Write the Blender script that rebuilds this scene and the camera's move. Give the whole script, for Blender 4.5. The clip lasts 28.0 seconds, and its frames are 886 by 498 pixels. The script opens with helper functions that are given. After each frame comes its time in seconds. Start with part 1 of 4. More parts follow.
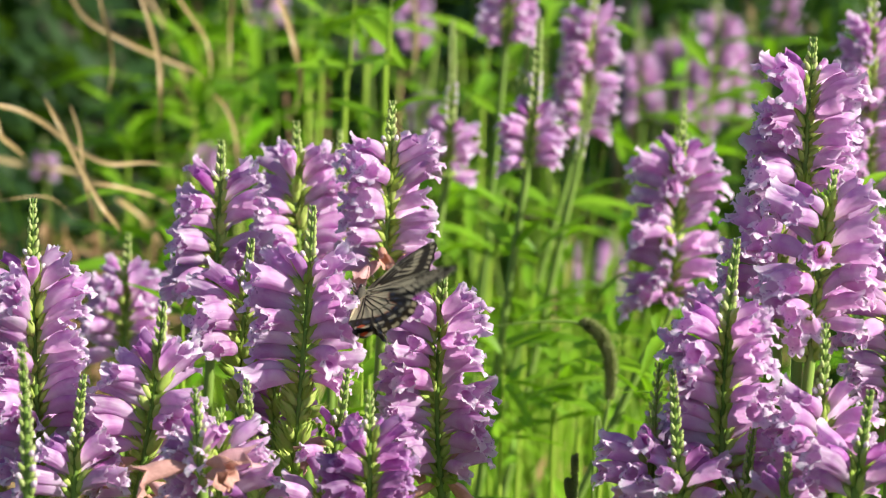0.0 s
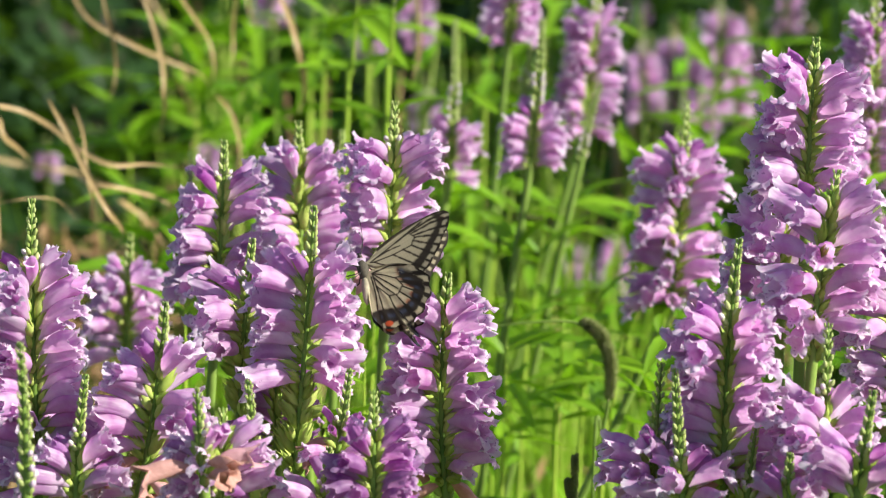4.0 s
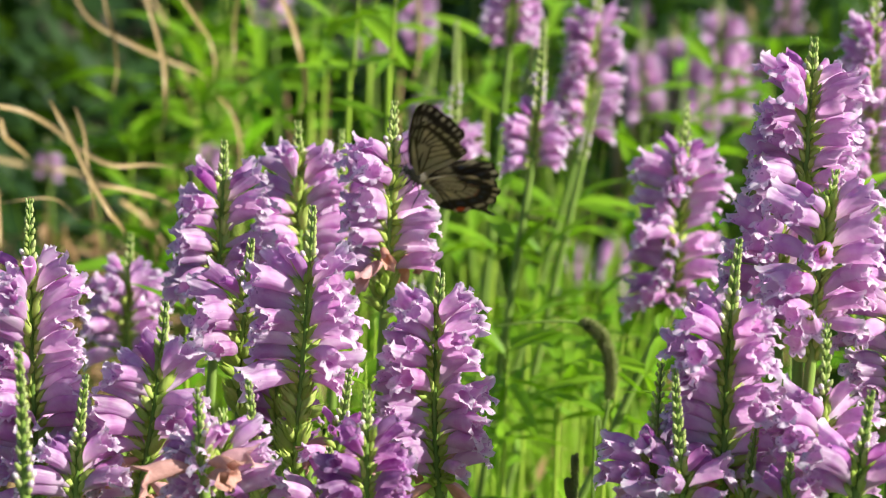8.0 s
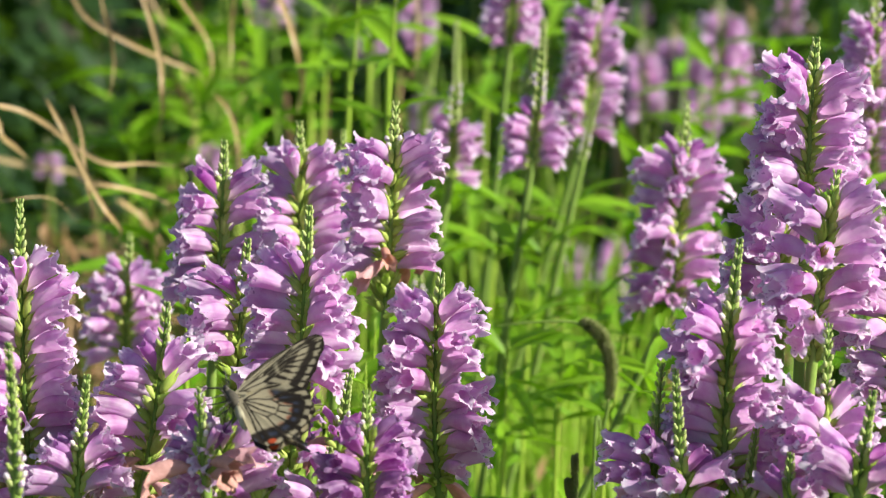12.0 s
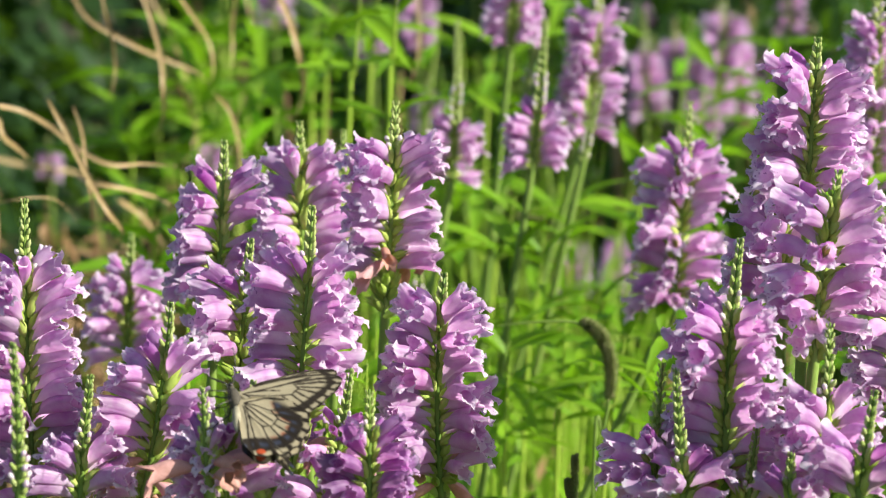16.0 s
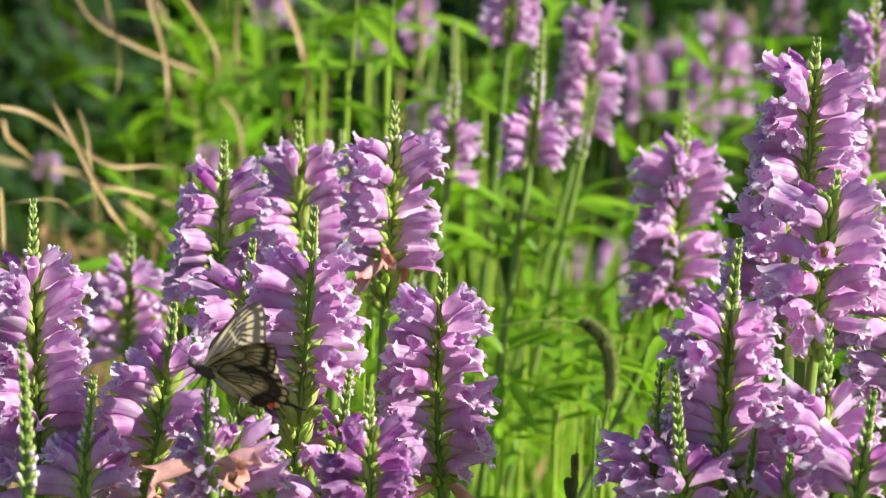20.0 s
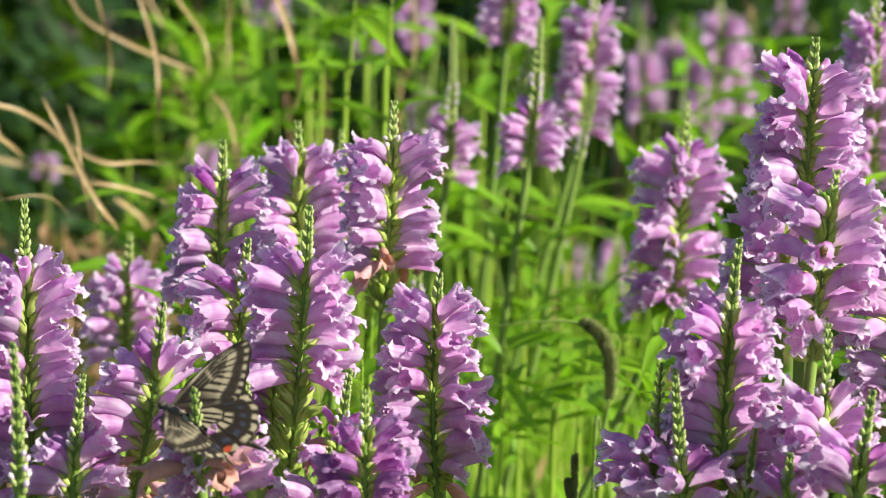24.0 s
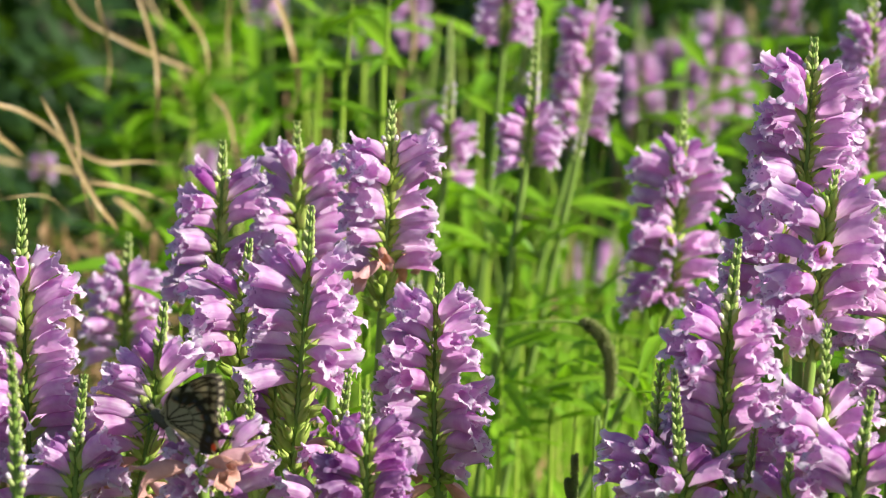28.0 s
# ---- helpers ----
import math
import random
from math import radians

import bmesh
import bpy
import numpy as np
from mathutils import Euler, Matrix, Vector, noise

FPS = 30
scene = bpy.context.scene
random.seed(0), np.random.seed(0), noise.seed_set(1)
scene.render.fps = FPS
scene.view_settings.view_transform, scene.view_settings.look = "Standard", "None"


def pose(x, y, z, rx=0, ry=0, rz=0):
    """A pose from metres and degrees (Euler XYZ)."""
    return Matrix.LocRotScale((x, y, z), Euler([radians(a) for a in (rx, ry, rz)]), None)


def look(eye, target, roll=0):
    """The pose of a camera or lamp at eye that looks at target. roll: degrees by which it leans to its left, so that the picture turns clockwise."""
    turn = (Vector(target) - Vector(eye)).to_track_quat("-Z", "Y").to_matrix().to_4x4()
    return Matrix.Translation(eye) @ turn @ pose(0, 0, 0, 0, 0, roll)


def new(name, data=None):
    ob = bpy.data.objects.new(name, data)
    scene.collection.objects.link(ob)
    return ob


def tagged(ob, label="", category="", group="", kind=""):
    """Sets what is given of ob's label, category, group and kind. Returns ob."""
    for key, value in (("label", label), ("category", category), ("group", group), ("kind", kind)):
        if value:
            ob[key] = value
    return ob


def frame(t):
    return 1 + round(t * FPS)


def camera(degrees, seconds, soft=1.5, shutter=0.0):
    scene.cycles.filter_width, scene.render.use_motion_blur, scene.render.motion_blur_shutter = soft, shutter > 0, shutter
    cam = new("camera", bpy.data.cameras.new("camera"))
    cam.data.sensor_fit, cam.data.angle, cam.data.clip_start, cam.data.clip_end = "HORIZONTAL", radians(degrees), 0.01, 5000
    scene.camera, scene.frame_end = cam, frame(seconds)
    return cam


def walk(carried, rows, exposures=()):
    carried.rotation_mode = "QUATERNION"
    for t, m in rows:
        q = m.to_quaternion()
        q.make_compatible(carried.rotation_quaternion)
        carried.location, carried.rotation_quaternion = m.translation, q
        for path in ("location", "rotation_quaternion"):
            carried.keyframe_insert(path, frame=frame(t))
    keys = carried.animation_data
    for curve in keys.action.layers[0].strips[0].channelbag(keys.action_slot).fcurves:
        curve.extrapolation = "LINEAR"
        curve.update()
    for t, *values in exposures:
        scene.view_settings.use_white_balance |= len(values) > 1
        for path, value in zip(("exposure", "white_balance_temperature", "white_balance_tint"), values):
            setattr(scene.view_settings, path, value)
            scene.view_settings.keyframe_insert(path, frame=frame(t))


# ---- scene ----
cam = camera(20, 28.0, soft=1.15, shutter=0.4)
walk(cam, [(0.0, pose(0, 0, 1.2, 80, 0, 0)), (28.0, pose(0, 0, 1.2, 80, 0, 0))])
cam.data.dof.use_dof = True
cam.data.dof.focus_distance = 1.075
cam.data.dof.aperture_fstop = 12.5

# ---------------------------------------------------------------- light
SUN_WAY = Vector((0.815, -0.25, 0.515)).normalized()      # towards the sun
world = bpy.data.worlds.new("sky")
scene.world = world
world.use_nodes = True
wn = world.node_tree
sky = wn.nodes.new("ShaderNodeTexSky")
sky.sky_type = "NISHITA"
sky.sun_disc = False
sky.sun_elevation = math.asin(SUN_WAY.z)
sky.sun_rotation = math.atan2(SUN_WAY.x, SUN_WAY.y)
wn.links.new(sky.outputs[0], wn.nodes["Background"].inputs[0])
wn.nodes["Background"].inputs[1].default_value = 0.082
sun = new("sun", bpy.data.lights.new("sun", "SUN"))
sun.data.energy = 5.0
sun.data.angle = radians(0.53)
sun.data.color = (1.0, 0.945, 0.855)
sun.matrix_world = look((3, -2, 5), Vector((3, -2, 5)) - SUN_WAY)
scene.view_settings.exposure = 0.96


# ---------------------------------------------------------------- materials
class Nodes:
    """A material and short ways to add nodes to it."""

    def __init__(self, name):
        self.mat = bpy.data.materials.new(name)
        self.mat.use_nodes = True
        self.tree = self.mat.node_tree
        self.bsdf = self.tree.nodes["Principled BSDF"]
        self.out = self.tree.nodes["Material Output"]

    def add(self, kind, **sets):
        node = self.tree.nodes.new(kind)
        for k, v in sets.items():
            if k in node.inputs:
                self.plug(node.inputs[k], v)
        return node

    def plug(self, socket, v):
        if isinstance(v, bpy.types.NodeSocket):
            self.tree.links.new(v, socket)
        else:
            socket.default_value = v

    def noise(self, scale, detail=3.0, vec=None, rough=0.55):
        n = self.add("ShaderNodeTexNoise", Scale=scale, Detail=detail, Roughness=rough)
        if vec is not None:
            self.plug(n.inputs["Vector"], vec)
        return n.outputs["Fac"]

    def coords(self, which="Object"):
        return self.tree.nodes.new("ShaderNodeTexCoord").outputs[which]

    def ramp(self, fac, stops):
        n = self.tree.nodes.new("ShaderNodeValToRGB")
        els = n.color_ramp.elements
        while len(els) < len(stops):
            els.new(0.5)
        for e, (p, c) in zip(els, stops):
            e.position, e.color = p, (*c, 1) if len(c) == 3 else c
        self.plug(n.inputs[0], fac)
        return n.outputs[0]

    def mix(self, fac, a, b, mode="MIX"):
        n = self.tree.nodes.new("ShaderNodeMix")
        n.data_type, n.blend_type = "RGBA", mode
        ins = [i for i in n.inputs if i.enabled]
        self.plug(ins[0], fac)
        for s, v in ((ins[1], a), (ins[2], b)):
            self.plug(s, (*v, 1) if isinstance(v, tuple) and len(v) == 3 else v)
        return [o for o in n.outputs if o.enabled][0]

    def math(self, op, a, b=0.0, c=0.0):
        n = self.tree.nodes.new("ShaderNodeMath")
        n.operation = op
        for s, v in zip(n.inputs, (a, b, c)):
            self.plug(s, v)
        return n.outputs[0]

    def random(self):
        return self.tree.nodes.new("ShaderNodeObjectInfo").outputs["Random"]

    def island(self):
        return self.tree.nodes.new("ShaderNodeNewGeometry").outputs["Random Per Island"]

    def xyz(self, vec):
        n = self.tree.nodes.new("ShaderNodeSeparateXYZ")
        self.plug(n.inputs[0], vec)
        return n.outputs

    def bump(self, height, strength=0.3, distance=0.001):
        n = self.add("ShaderNodeBump", Strength=strength, Distance=distance, Height=height)
        self.plug(self.bsdf.inputs["Normal"], n.outputs[0])
        return n.outputs[0]

    def finish(self, colour, rough=0.5, through_light=0.0, tint=None, spec=0.5):
        """Sets the colour and, for thin living things, lets part of the light through."""
        self.plug(self.bsdf.inputs["Base Color"], (*colour, 1) if isinstance(colour, tuple) else colour)
        self.plug(self.bsdf.inputs["Roughness"], rough)
        self.bsdf.inputs["Specular IOR Level"].default_value = spec
        if through_light:
            tr = self.tree.nodes.new("ShaderNodeBsdfTranslucent")
            self.plug(tr.inputs[0], tint if tint is not None else colour)
            mx = self.tree.nodes.new("ShaderNodeMixShader")
            mx.inputs[0].default_value = through_light
            self.tree.links.new(self.bsdf.outputs[0], mx.inputs[1])
            self.tree.links.new(tr.outputs[0], mx.inputs[2])
            self.tree.links.new(mx.outputs[0], self.out.inputs[0])
        return self.mat


def petal_material(name, pale, main, deep, lip):
    """Lilac petal: pale at the tube's foot and the lips, deeper between, with fine veins and throat spots."""
    m = Nodes(name)
    c = m.coords()
    x = m.xyz(c)[0]
    along = m.math("DIVIDE", x, 0.029)
    col = m.ramp(along, [(0.0, pale), (0.14, pale), (0.34, main), (0.62, deep), (0.85, main)])
    mp = m.add("ShaderNodeMapping", Vector=c)
    mp.inputs["Scale"].default_value = (60, 900, 900)
    veins = m.noise(1.0, 2.0, mp.outputs[0])
    col = m.mix(m.math("MULTIPLY", veins, 0.45), col, deep)
    blot = m.noise(160, 3.0, c)
    at = m.tree.nodes.new("ShaderNodeAttribute")
    at.attribute_name = "lip"
    edge = m.ramp(m.math("ADD", at.outputs["Fac"], m.math("MULTIPLY_ADD", m.noise(420, 2.0, c), 0.5, -0.25)), [(0.22, (0, 0, 0)), (0.55, (0.5, 0.5, 0.5)), (0.80, (1, 1, 1))])
    col = m.mix(edge, col, lip)
    col = m.mix(m.ramp(blot, [(0.42, (0, 0, 0)), (0.68, (0.55, 0.55, 0.55))]), col, pale)
    low = m.math("LESS_THAN", m.xyz(c)[2], 0.0035)
    spots = m.math("GREATER_THAN", m.noise(620, 1.0, c), 0.66)
    far = m.math("GREATER_THAN", along, 0.72)
    col = m.mix(m.math("MULTIPLY", m.math("MULTIPLY", spots, far), m.math("MULTIPLY", low, 0.75)), col, (0.17, 0.03, 0.25))
    hue = m.add("ShaderNodeHueSaturation", Color=col)
    r = m.random()
    m.plug(hue.inputs["Hue"], m.math("MULTIPLY_ADD", r, 0.035, 0.478))
    m.plug(hue.inputs["Saturation"], m.math("MULTIPLY_ADD", r, 0.40, 0.78))
    m.plug(hue.inputs["Value"], m.math("MULTIPLY_ADD", m.math("FRACT", m.math("MULTIPLY", r, 7.31)), 0.30, 0.86))
    m.bump(veins, 0.6, 0.0006)
    return m.finish(hue.outputs[0], 0.42, 0.54, m.mix(0.40, hue.outputs[0], (0.80, 0.33, 0.70)), 0.35)


def green_material(name, dark, light, scale, trans=0.3, per="random", rough=0.45):
    """Leaf or stem green, varied from piece to piece and over each piece."""
    m = Nodes(name)
    c = m.coords()
    r = m.random() if per == "random" else m.island()
    base = m.mix(r, dark, light)
    n = m.noise(scale, 4.0, c)
    col = m.mix(m.ramp(n, [(0.35, (0, 0, 0)), (0.7, (0.5, 0.5, 0.5))]), base, light)
    fine = m.noise(scale * 9, 3.0, c)
    m.bump(fine, 0.4, 0.0006)
    return m.finish(col, rough, trans, m.mix(0.5, col, (0.25, 0.54, 0.006)), 0.2)


PETAL = petal_material("petal", (0.77, 0.66, 0.76), (0.73, 0.48, 0.72), (0.55, 0.24, 0.55), (0.79, 0.71, 0.81))
# true violet of young flowers; on open flowers it paints in shade
PETAL_YOUNG_AND_SHADED = petal_material("petal_young_and_shaded", (0.58, 0.33, 0.58), (0.46, 0.16, 0.46), (0.28, 0.07, 0.32), (0.58, 0.36, 0.60))
CALYX = green_material("calyx_green", (0.27, 0.39, 0.05), (0.48, 0.57, 0.15), 300, 0.25)
BUD = green_material("bud_green", (0.32, 0.43, 0.08), (0.54, 0.60, 0.25), 300, 0.3)
STEM = green_material("stem_green", (0.11, 0.19, 0.03), (0.20, 0.30, 0.06), 60, 0.1)
BRIGHT_STEM = green_material("bright_stem", (0.22, 0.36, 0.03), (0.34, 0.48, 0.06), 40, 0.2)
LEAF = green_material("leaf_green", (0.10, 0.23, 0.012), (0.22, 0.41, 0.02), 45, 0.45)
MEADOW_LEAF = green_material("meadow_green", (0.012, 0.06, 0.004), (0.18, 0.44, 0.012), 25, 0.38, "island")
MEADOW_STEM = green_material("meadow_stem", (0.15, 0.27, 0.025), (0.32, 0.44, 0.06), 25, 0.2, "island")
GRASS = green_material("grass_green", (0.13, 0.27, 0.015), (0.33, 0.49, 0.05), 30, 0.45, "island")
DEAD_LEAF = green_material("dead_leaf", (0.16, 0.08, 0.03), (0.42, 0.27, 0.14), 25, 0.2, "island")
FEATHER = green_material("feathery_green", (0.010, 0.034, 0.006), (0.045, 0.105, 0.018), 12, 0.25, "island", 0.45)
# near-black: the shrubs' deep shade is put into this leaf green
SHADED_LEAF = green_material("shaded_shrub_green", (0.008, 0.025, 0.007), (0.024, 0.060, 0.014), 12, 0.2, "island", 0.6)


def bud_tip_material():
    m = Nodes("bud_tip")
    c = m.coords()
    col = m.mix(m.random(), (0.72, 0.60, 0.68), (0.78, 0.76, 0.66))
    col = m.mix(m.math("MULTIPLY", m.noise(500, 2.0, c), 0.5), col, (0.60, 0.40, 0.62))
    return m.finish(col, 0.4, 0.3)


def dry_material(name, a, b):
    """Dry straw with long fibres."""
    m = Nodes(name)
    c = m.coords()
    mp = m.add("ShaderNodeMapping", Vector=c)
    mp.inputs["Scale"].default_value = (420, 420, 30)
    fib = m.noise(1.0, 4.0, mp.outputs[0])
    col = m.mix(fib, a, b)
    col = m.mix(m.math("MULTIPLY", m.random(), 0.5), col, b)
    m.bump(fib, 0.5, 0.0008)
    return m.finish(col, 0.5, 0.25)


def withered_material():
    m = Nodes("withered_petal")
    c = m.coords()
    col = m.mix(m.noise(240, 3.0, c), (0.40, 0.15, 0.05), (0.70, 0.40, 0.28))
    col = m.mix(m.math("MULTIPLY", m.random(), 0.6), col, (0.60, 0.38, 0.50))
    m.bump(m.noise(700, 3.0, c), 0.6, 0.0006)
    return m.finish(col, 0.6, 0.3)


def soil_material():
    m = Nodes("soil")
    c = m.coords()
    col = m.ramp(m.noise(9, 6.0, c), [(0.3, (0.035, 0.028, 0.016)), (0.6, (0.10, 0.075, 0.04)), (0.75, (0.06, 0.09, 0.02))])
    m.bump(m.noise(60, 6.0, c), 0.9, 0.02)
    return m.finish(col, 0.9)


BUD_TIP = bud_tip_material()
STRAW = dry_material("straw", (0.23, 0.145, 0.052), (0.48, 0.35, 0.16))
DULL_STRAW = dry_material("dull_straw", (0.20, 0.135, 0.05), (0.42, 0.31, 0.14))
WITHERED = withered_material()
SOIL = soil_material()


# ---------------------------------------------------------------- building blocks
def mesh_of(name, verts, faces, mats, smooth=True, slots=None):
    me = bpy.data.meshes.new(name)
    me.from_pydata(verts, [], faces)
    for mt in mats:
        me.materials.append(mt)
    if smooth:
        me.polygons.foreach_set("use_smooth", [True] * len(me.polygons))
    if slots is not None:
        me.polygons.foreach_set("material_index", slots)
    me.update()
    return me


def part(name, me, parent, m=None, label=""):
    """One mesh object under a thing or under a part."""
    ob = new(name, me)
    ob.parent = parent
    if m is not None:
        ob.matrix_basis = m
    if label:
        ob["label"] = label
    return ob


def tube(points, radii, sides=8):
    """Verts and faces of a round tube along points, closed at both ends."""
    verts, faces = [], []
    pts = [Vector(p) for p in points]
    ref = Vector((0.31, 0.95, 0.12))
    for i, p in enumerate(pts):
        way = (pts[min(i + 1, len(pts) - 1)] - pts[max(i - 1, 0)]).normalized()
        a = way.cross(ref).normalized()
        b = way.cross(a)
        for k in range(sides):
            w = 2 * math.pi * k / sides
            verts.append(p + (a * math.cos(w) + b * math.sin(w)) * radii[i])
    for i in range(len(pts) - 1):
        for k in range(sides):
            n = (k + 1) % sides
            faces.append((i * sides + k, i * sides + n, (i + 1) * sides + n, (i + 1) * sides + k))
    faces.append(tuple(range(sides))[::-1])
    faces.append(tuple(range(len(verts) - sides, len(verts))))
    return verts, faces


def joined(pieces):
    """Several (verts, faces) as one."""
    verts, faces = [], []
    for v, f in pieces:
        o = len(verts)
        verts += v
        faces += [tuple(i + o for i in q) for q in f]
    return verts, faces


def bump_at(a, middle, half):
    """1 at the middle, round down to 0 at half a width away."""
    return math.sqrt(max(0.0, 1 - ((a - middle) / half) ** 2))


def corolla(seed, length=0.0225, open_=1.0, sides=36, rings=8, lip=5):
    """A two-lipped funnel flower: foot at the origin, mouth towards +x, up is +z; a hood above, three ruffled lobes below."""
    rng = random.Random(seed)
    xs = [0, .10, .24, .42, .62, .82, 1.0]
    rs = [1.2, 1.6, 2.8, 4.0, 4.6, 4.8, 4.7]
    verts, faces = [], []
    total = rings + lip
    droop, ph, ph2 = rng.uniform(-0.4, 1.0), rng.uniform(0, 6), rng.uniform(0, 6)
    crease, spread, hood = rng.uniform(0.10, 0.24), rng.uniform(0.75, 1.25), rng.uniform(-22, 10)
    gape = 0.5 + 0.5 * min(1.0, open_)
    for i in range(total):
        s = min(i / (rings - 1), 1.0)
        u = max(0.0, (i - rings + 1) / lip)
        r = float(np.interp(s, xs, rs)) * 0.001 * (1 - (1 - gape) * s)
        cx = length * s
        cz = 0.0026 * math.sin(math.pi * 0.8 * s) - 0.0022 * s * s * droop
        for k in range(sides):
            w = 2 * math.pi * k / sides            # 0 is up
            a = math.degrees(min(w, 2 * math.pi - w))
            v = noise.noise((2.2 * math.cos(w) + seed * 3.1, 2.2 * math.sin(w), 1.6 * s))
            v += 0.6 * abs(noise.noise((5 * math.cos(w) + seed, 5 * math.sin(w), 1.1 * s))) - 0.1
            fold = 1 + (0.04 * math.sin(4 * w + ph) + crease * v) * min(1, s * 1.6)
            reach_out = (0.0008 + 0.0048 * bump_at(a, 0, 70) + 0.0040 * bump_at(a, 122, 26) ** 1.5 + 0.0054 * bump_at(a, 180, 31) ** 1.4) * open_
            bend = math.radians(float(np.interp(a, (0, 60, 95, 122, 150, 180), (hood, 14, 50, 82, 66, 62)))) * spread * u * 0.72
            ruffle = u * u * open_ * (0.0009 * math.sin(10 * w + ph) + 0.0008 * math.sin(17 * w + ph2) + 0.0018 * noise.noise((3.4 * math.cos(w), 3.4 * math.sin(w), seed)))
            out, ahead = math.sin(bend), math.cos(bend)
            rad = r * fold + reach_out * u * out + ruffle * ahead
            x = cx + reach_out * u * ahead - ruffle * out
            notch = 0.0016 * (1 - abs(math.cos(w))) * max(0.0, s - 0.8) * 5        # the mouth is cut back at the sides
            verts.append((x - notch, math.sin(w) * rad * 0.86, cz + math.cos(w) * rad * 1.06))
    for i in range(total - 1):
        for k in range(sides):
            n = (k + 1) % sides
            faces.append((i * sides + k, i * sides + n, (i + 1) * sides + n, (i + 1) * sides + k))
    return verts, faces


def calyx_shape(seed, length=0.0084):
    """A small bell with five teeth, foot at the origin, mouth towards +x."""
    rng = random.Random(seed)
    verts, faces = [], []
    sides = 10
    for i, (s, r) in enumerate(((0, .7), (.22, 1.6), (.5, 2.2), (.74, 2.4), (1, 2.2))):
        for k in range(sides):
            w = 2 * math.pi * k / sides
            tooth = (1.38 if k % 2 == 0 else 0.76) if i == 4 else 1.0
            rr = r * 0.001 * (0.6 if i == 4 and k % 2 == 0 else 1.0) * rng.uniform(0.94, 1.06)
            verts.append((length * s * tooth, math.sin(w) * rr, math.cos(w) * rr + 0.0006 * s))
    for i in range(4):
        for k in range(sides):
            n = (k + 1) % sides
            faces.append((i * sides + k, i * sides + n, (i + 1) * sides + n, (i + 1) * sides + k))
    faces.append(tuple(range(sides))[::-1])
    return verts, faces


def bud_mesh(seed, tip):
    """A closed green calyx, with or without the pale ball of the folded petals."""
    prof = ((0, .6), (.2, 1.5), (.5, 1.9), (.8, 1.5), (1.0, 0.9), (1.12, 0.25))
    v, f = tube([(0.0062 * s, 0, 0.0016 * s * s) for s, _ in prof], [r * 0.001 for _, r in prof], 8)
    slots = [0] * len(f)
    if tip:
        prof = ((.8, .6), (.95, 1.5), (1.2, 1.85), (1.42, 1.45), (1.55, .5))
        v2, f2 = tube([(0.0062 * s, 0, 0.0018 * s) for s, _ in prof], [r * 0.001 for _, r in prof], 8)
        o = len(v)
        v += v2
        f += [tuple(i + o for i in q) for q in f2]
        slots += [1] * len(f2)
    return mesh_of("bud", v, f, [BUD, BUD_TIP], True, slots)


def leaf_shape(length, width, bend, fold, steps=9, seed=0):
    """A lance-shaped leaf with a folded midrib and a toothed edge, foot at the origin, along +x."""
    rng = random.Random(seed)
    verts, faces = [], []
    for i in range(steps + 1):
        s = i / steps
        w = width * 0.5 * (math.sin(math.pi * min(1, s ** 0.8)) ** 0.85 + 0.06 * (1 - s)) * (1.07 if i % 2 else 0.95)
        x = length * s * (1 - 0.12 * abs(bend) * s)
        z = -bend * length * 0.5 * s * s
        side = 0.05 * length * math.sin(2.2 * s + seed)
        lift = fold * w
        verts += [(x, side - w, z + lift), (x, side - w * 0.5, z + lift * 0.42), (x, side, z),
                  (x, side + w * 0.5, z + lift * 0.42), (x, side + w, z + lift * rng.uniform(0.8, 1.2))]
    for i in range(steps):
        for k in range(4):
            a = i * 5 + k
            faces.append((a, a + 1, a + 6, a + 5))
    return verts, faces


def flower_mesh(name, seed, length, open_, sides, rings, mat):
    """A corolla that knows how far each point lies out on its lips."""
    verts, faces = corolla(seed, length, open_, sides, rings)
    me = mesh_of(name, verts, faces, [mat])
    rows = len(verts) // sides
    lip = np.repeat(np.clip((np.arange(rows) - rings + 1) / (rows - rings), 0, 1), sides)
    me.attributes.new("lip", "FLOAT", "POINT").data.foreach_set("value", lip.astype(np.float32))
    return me


FLOWERS = [flower_mesh("flower", i, 0.0212 + 0.0013 * (i % 3), 0.85 + 0.1 * (i % 4), 36, 8, PETAL) for i in range(10)]
FAR_FLOWERS = [flower_mesh("flower", i + 20, 0.022, 1.1, 18, 5, PETAL) for i in range(3)]
YOUNG = [flower_mesh("flower", i + 40, 0.019, 0.25, 16, 8, PETAL_YOUNG_AND_SHADED if i else PETAL) for i in range(2)]
# open flowers in a darker petal colour that stands for shade
SHADED_FLOWERS = [flower_mesh("flower", i + 80, 0.0215, 0.9, 36, 8, PETAL_YOUNG_AND_SHADED) for i in range(3)]
SPENT = [flower_mesh("withered_flower", i + 60, 0.021, 1.5, 14, 8, WITHERED) for i in range(2)]
CALYXES = [mesh_of("calyx", *calyx_shape(i), [CALYX]) for i in range(3)]
BUDS = [bud_mesh(1, False), bud_mesh(2, True)]
LEAVES = [mesh_of("leaf", *leaf_shape(0.075 + 0.012 * i, 0.014 + 0.002 * i, 0.35 + 0.3 * i, 0.35, 9, i), [LEAF]) for i in range(3)]


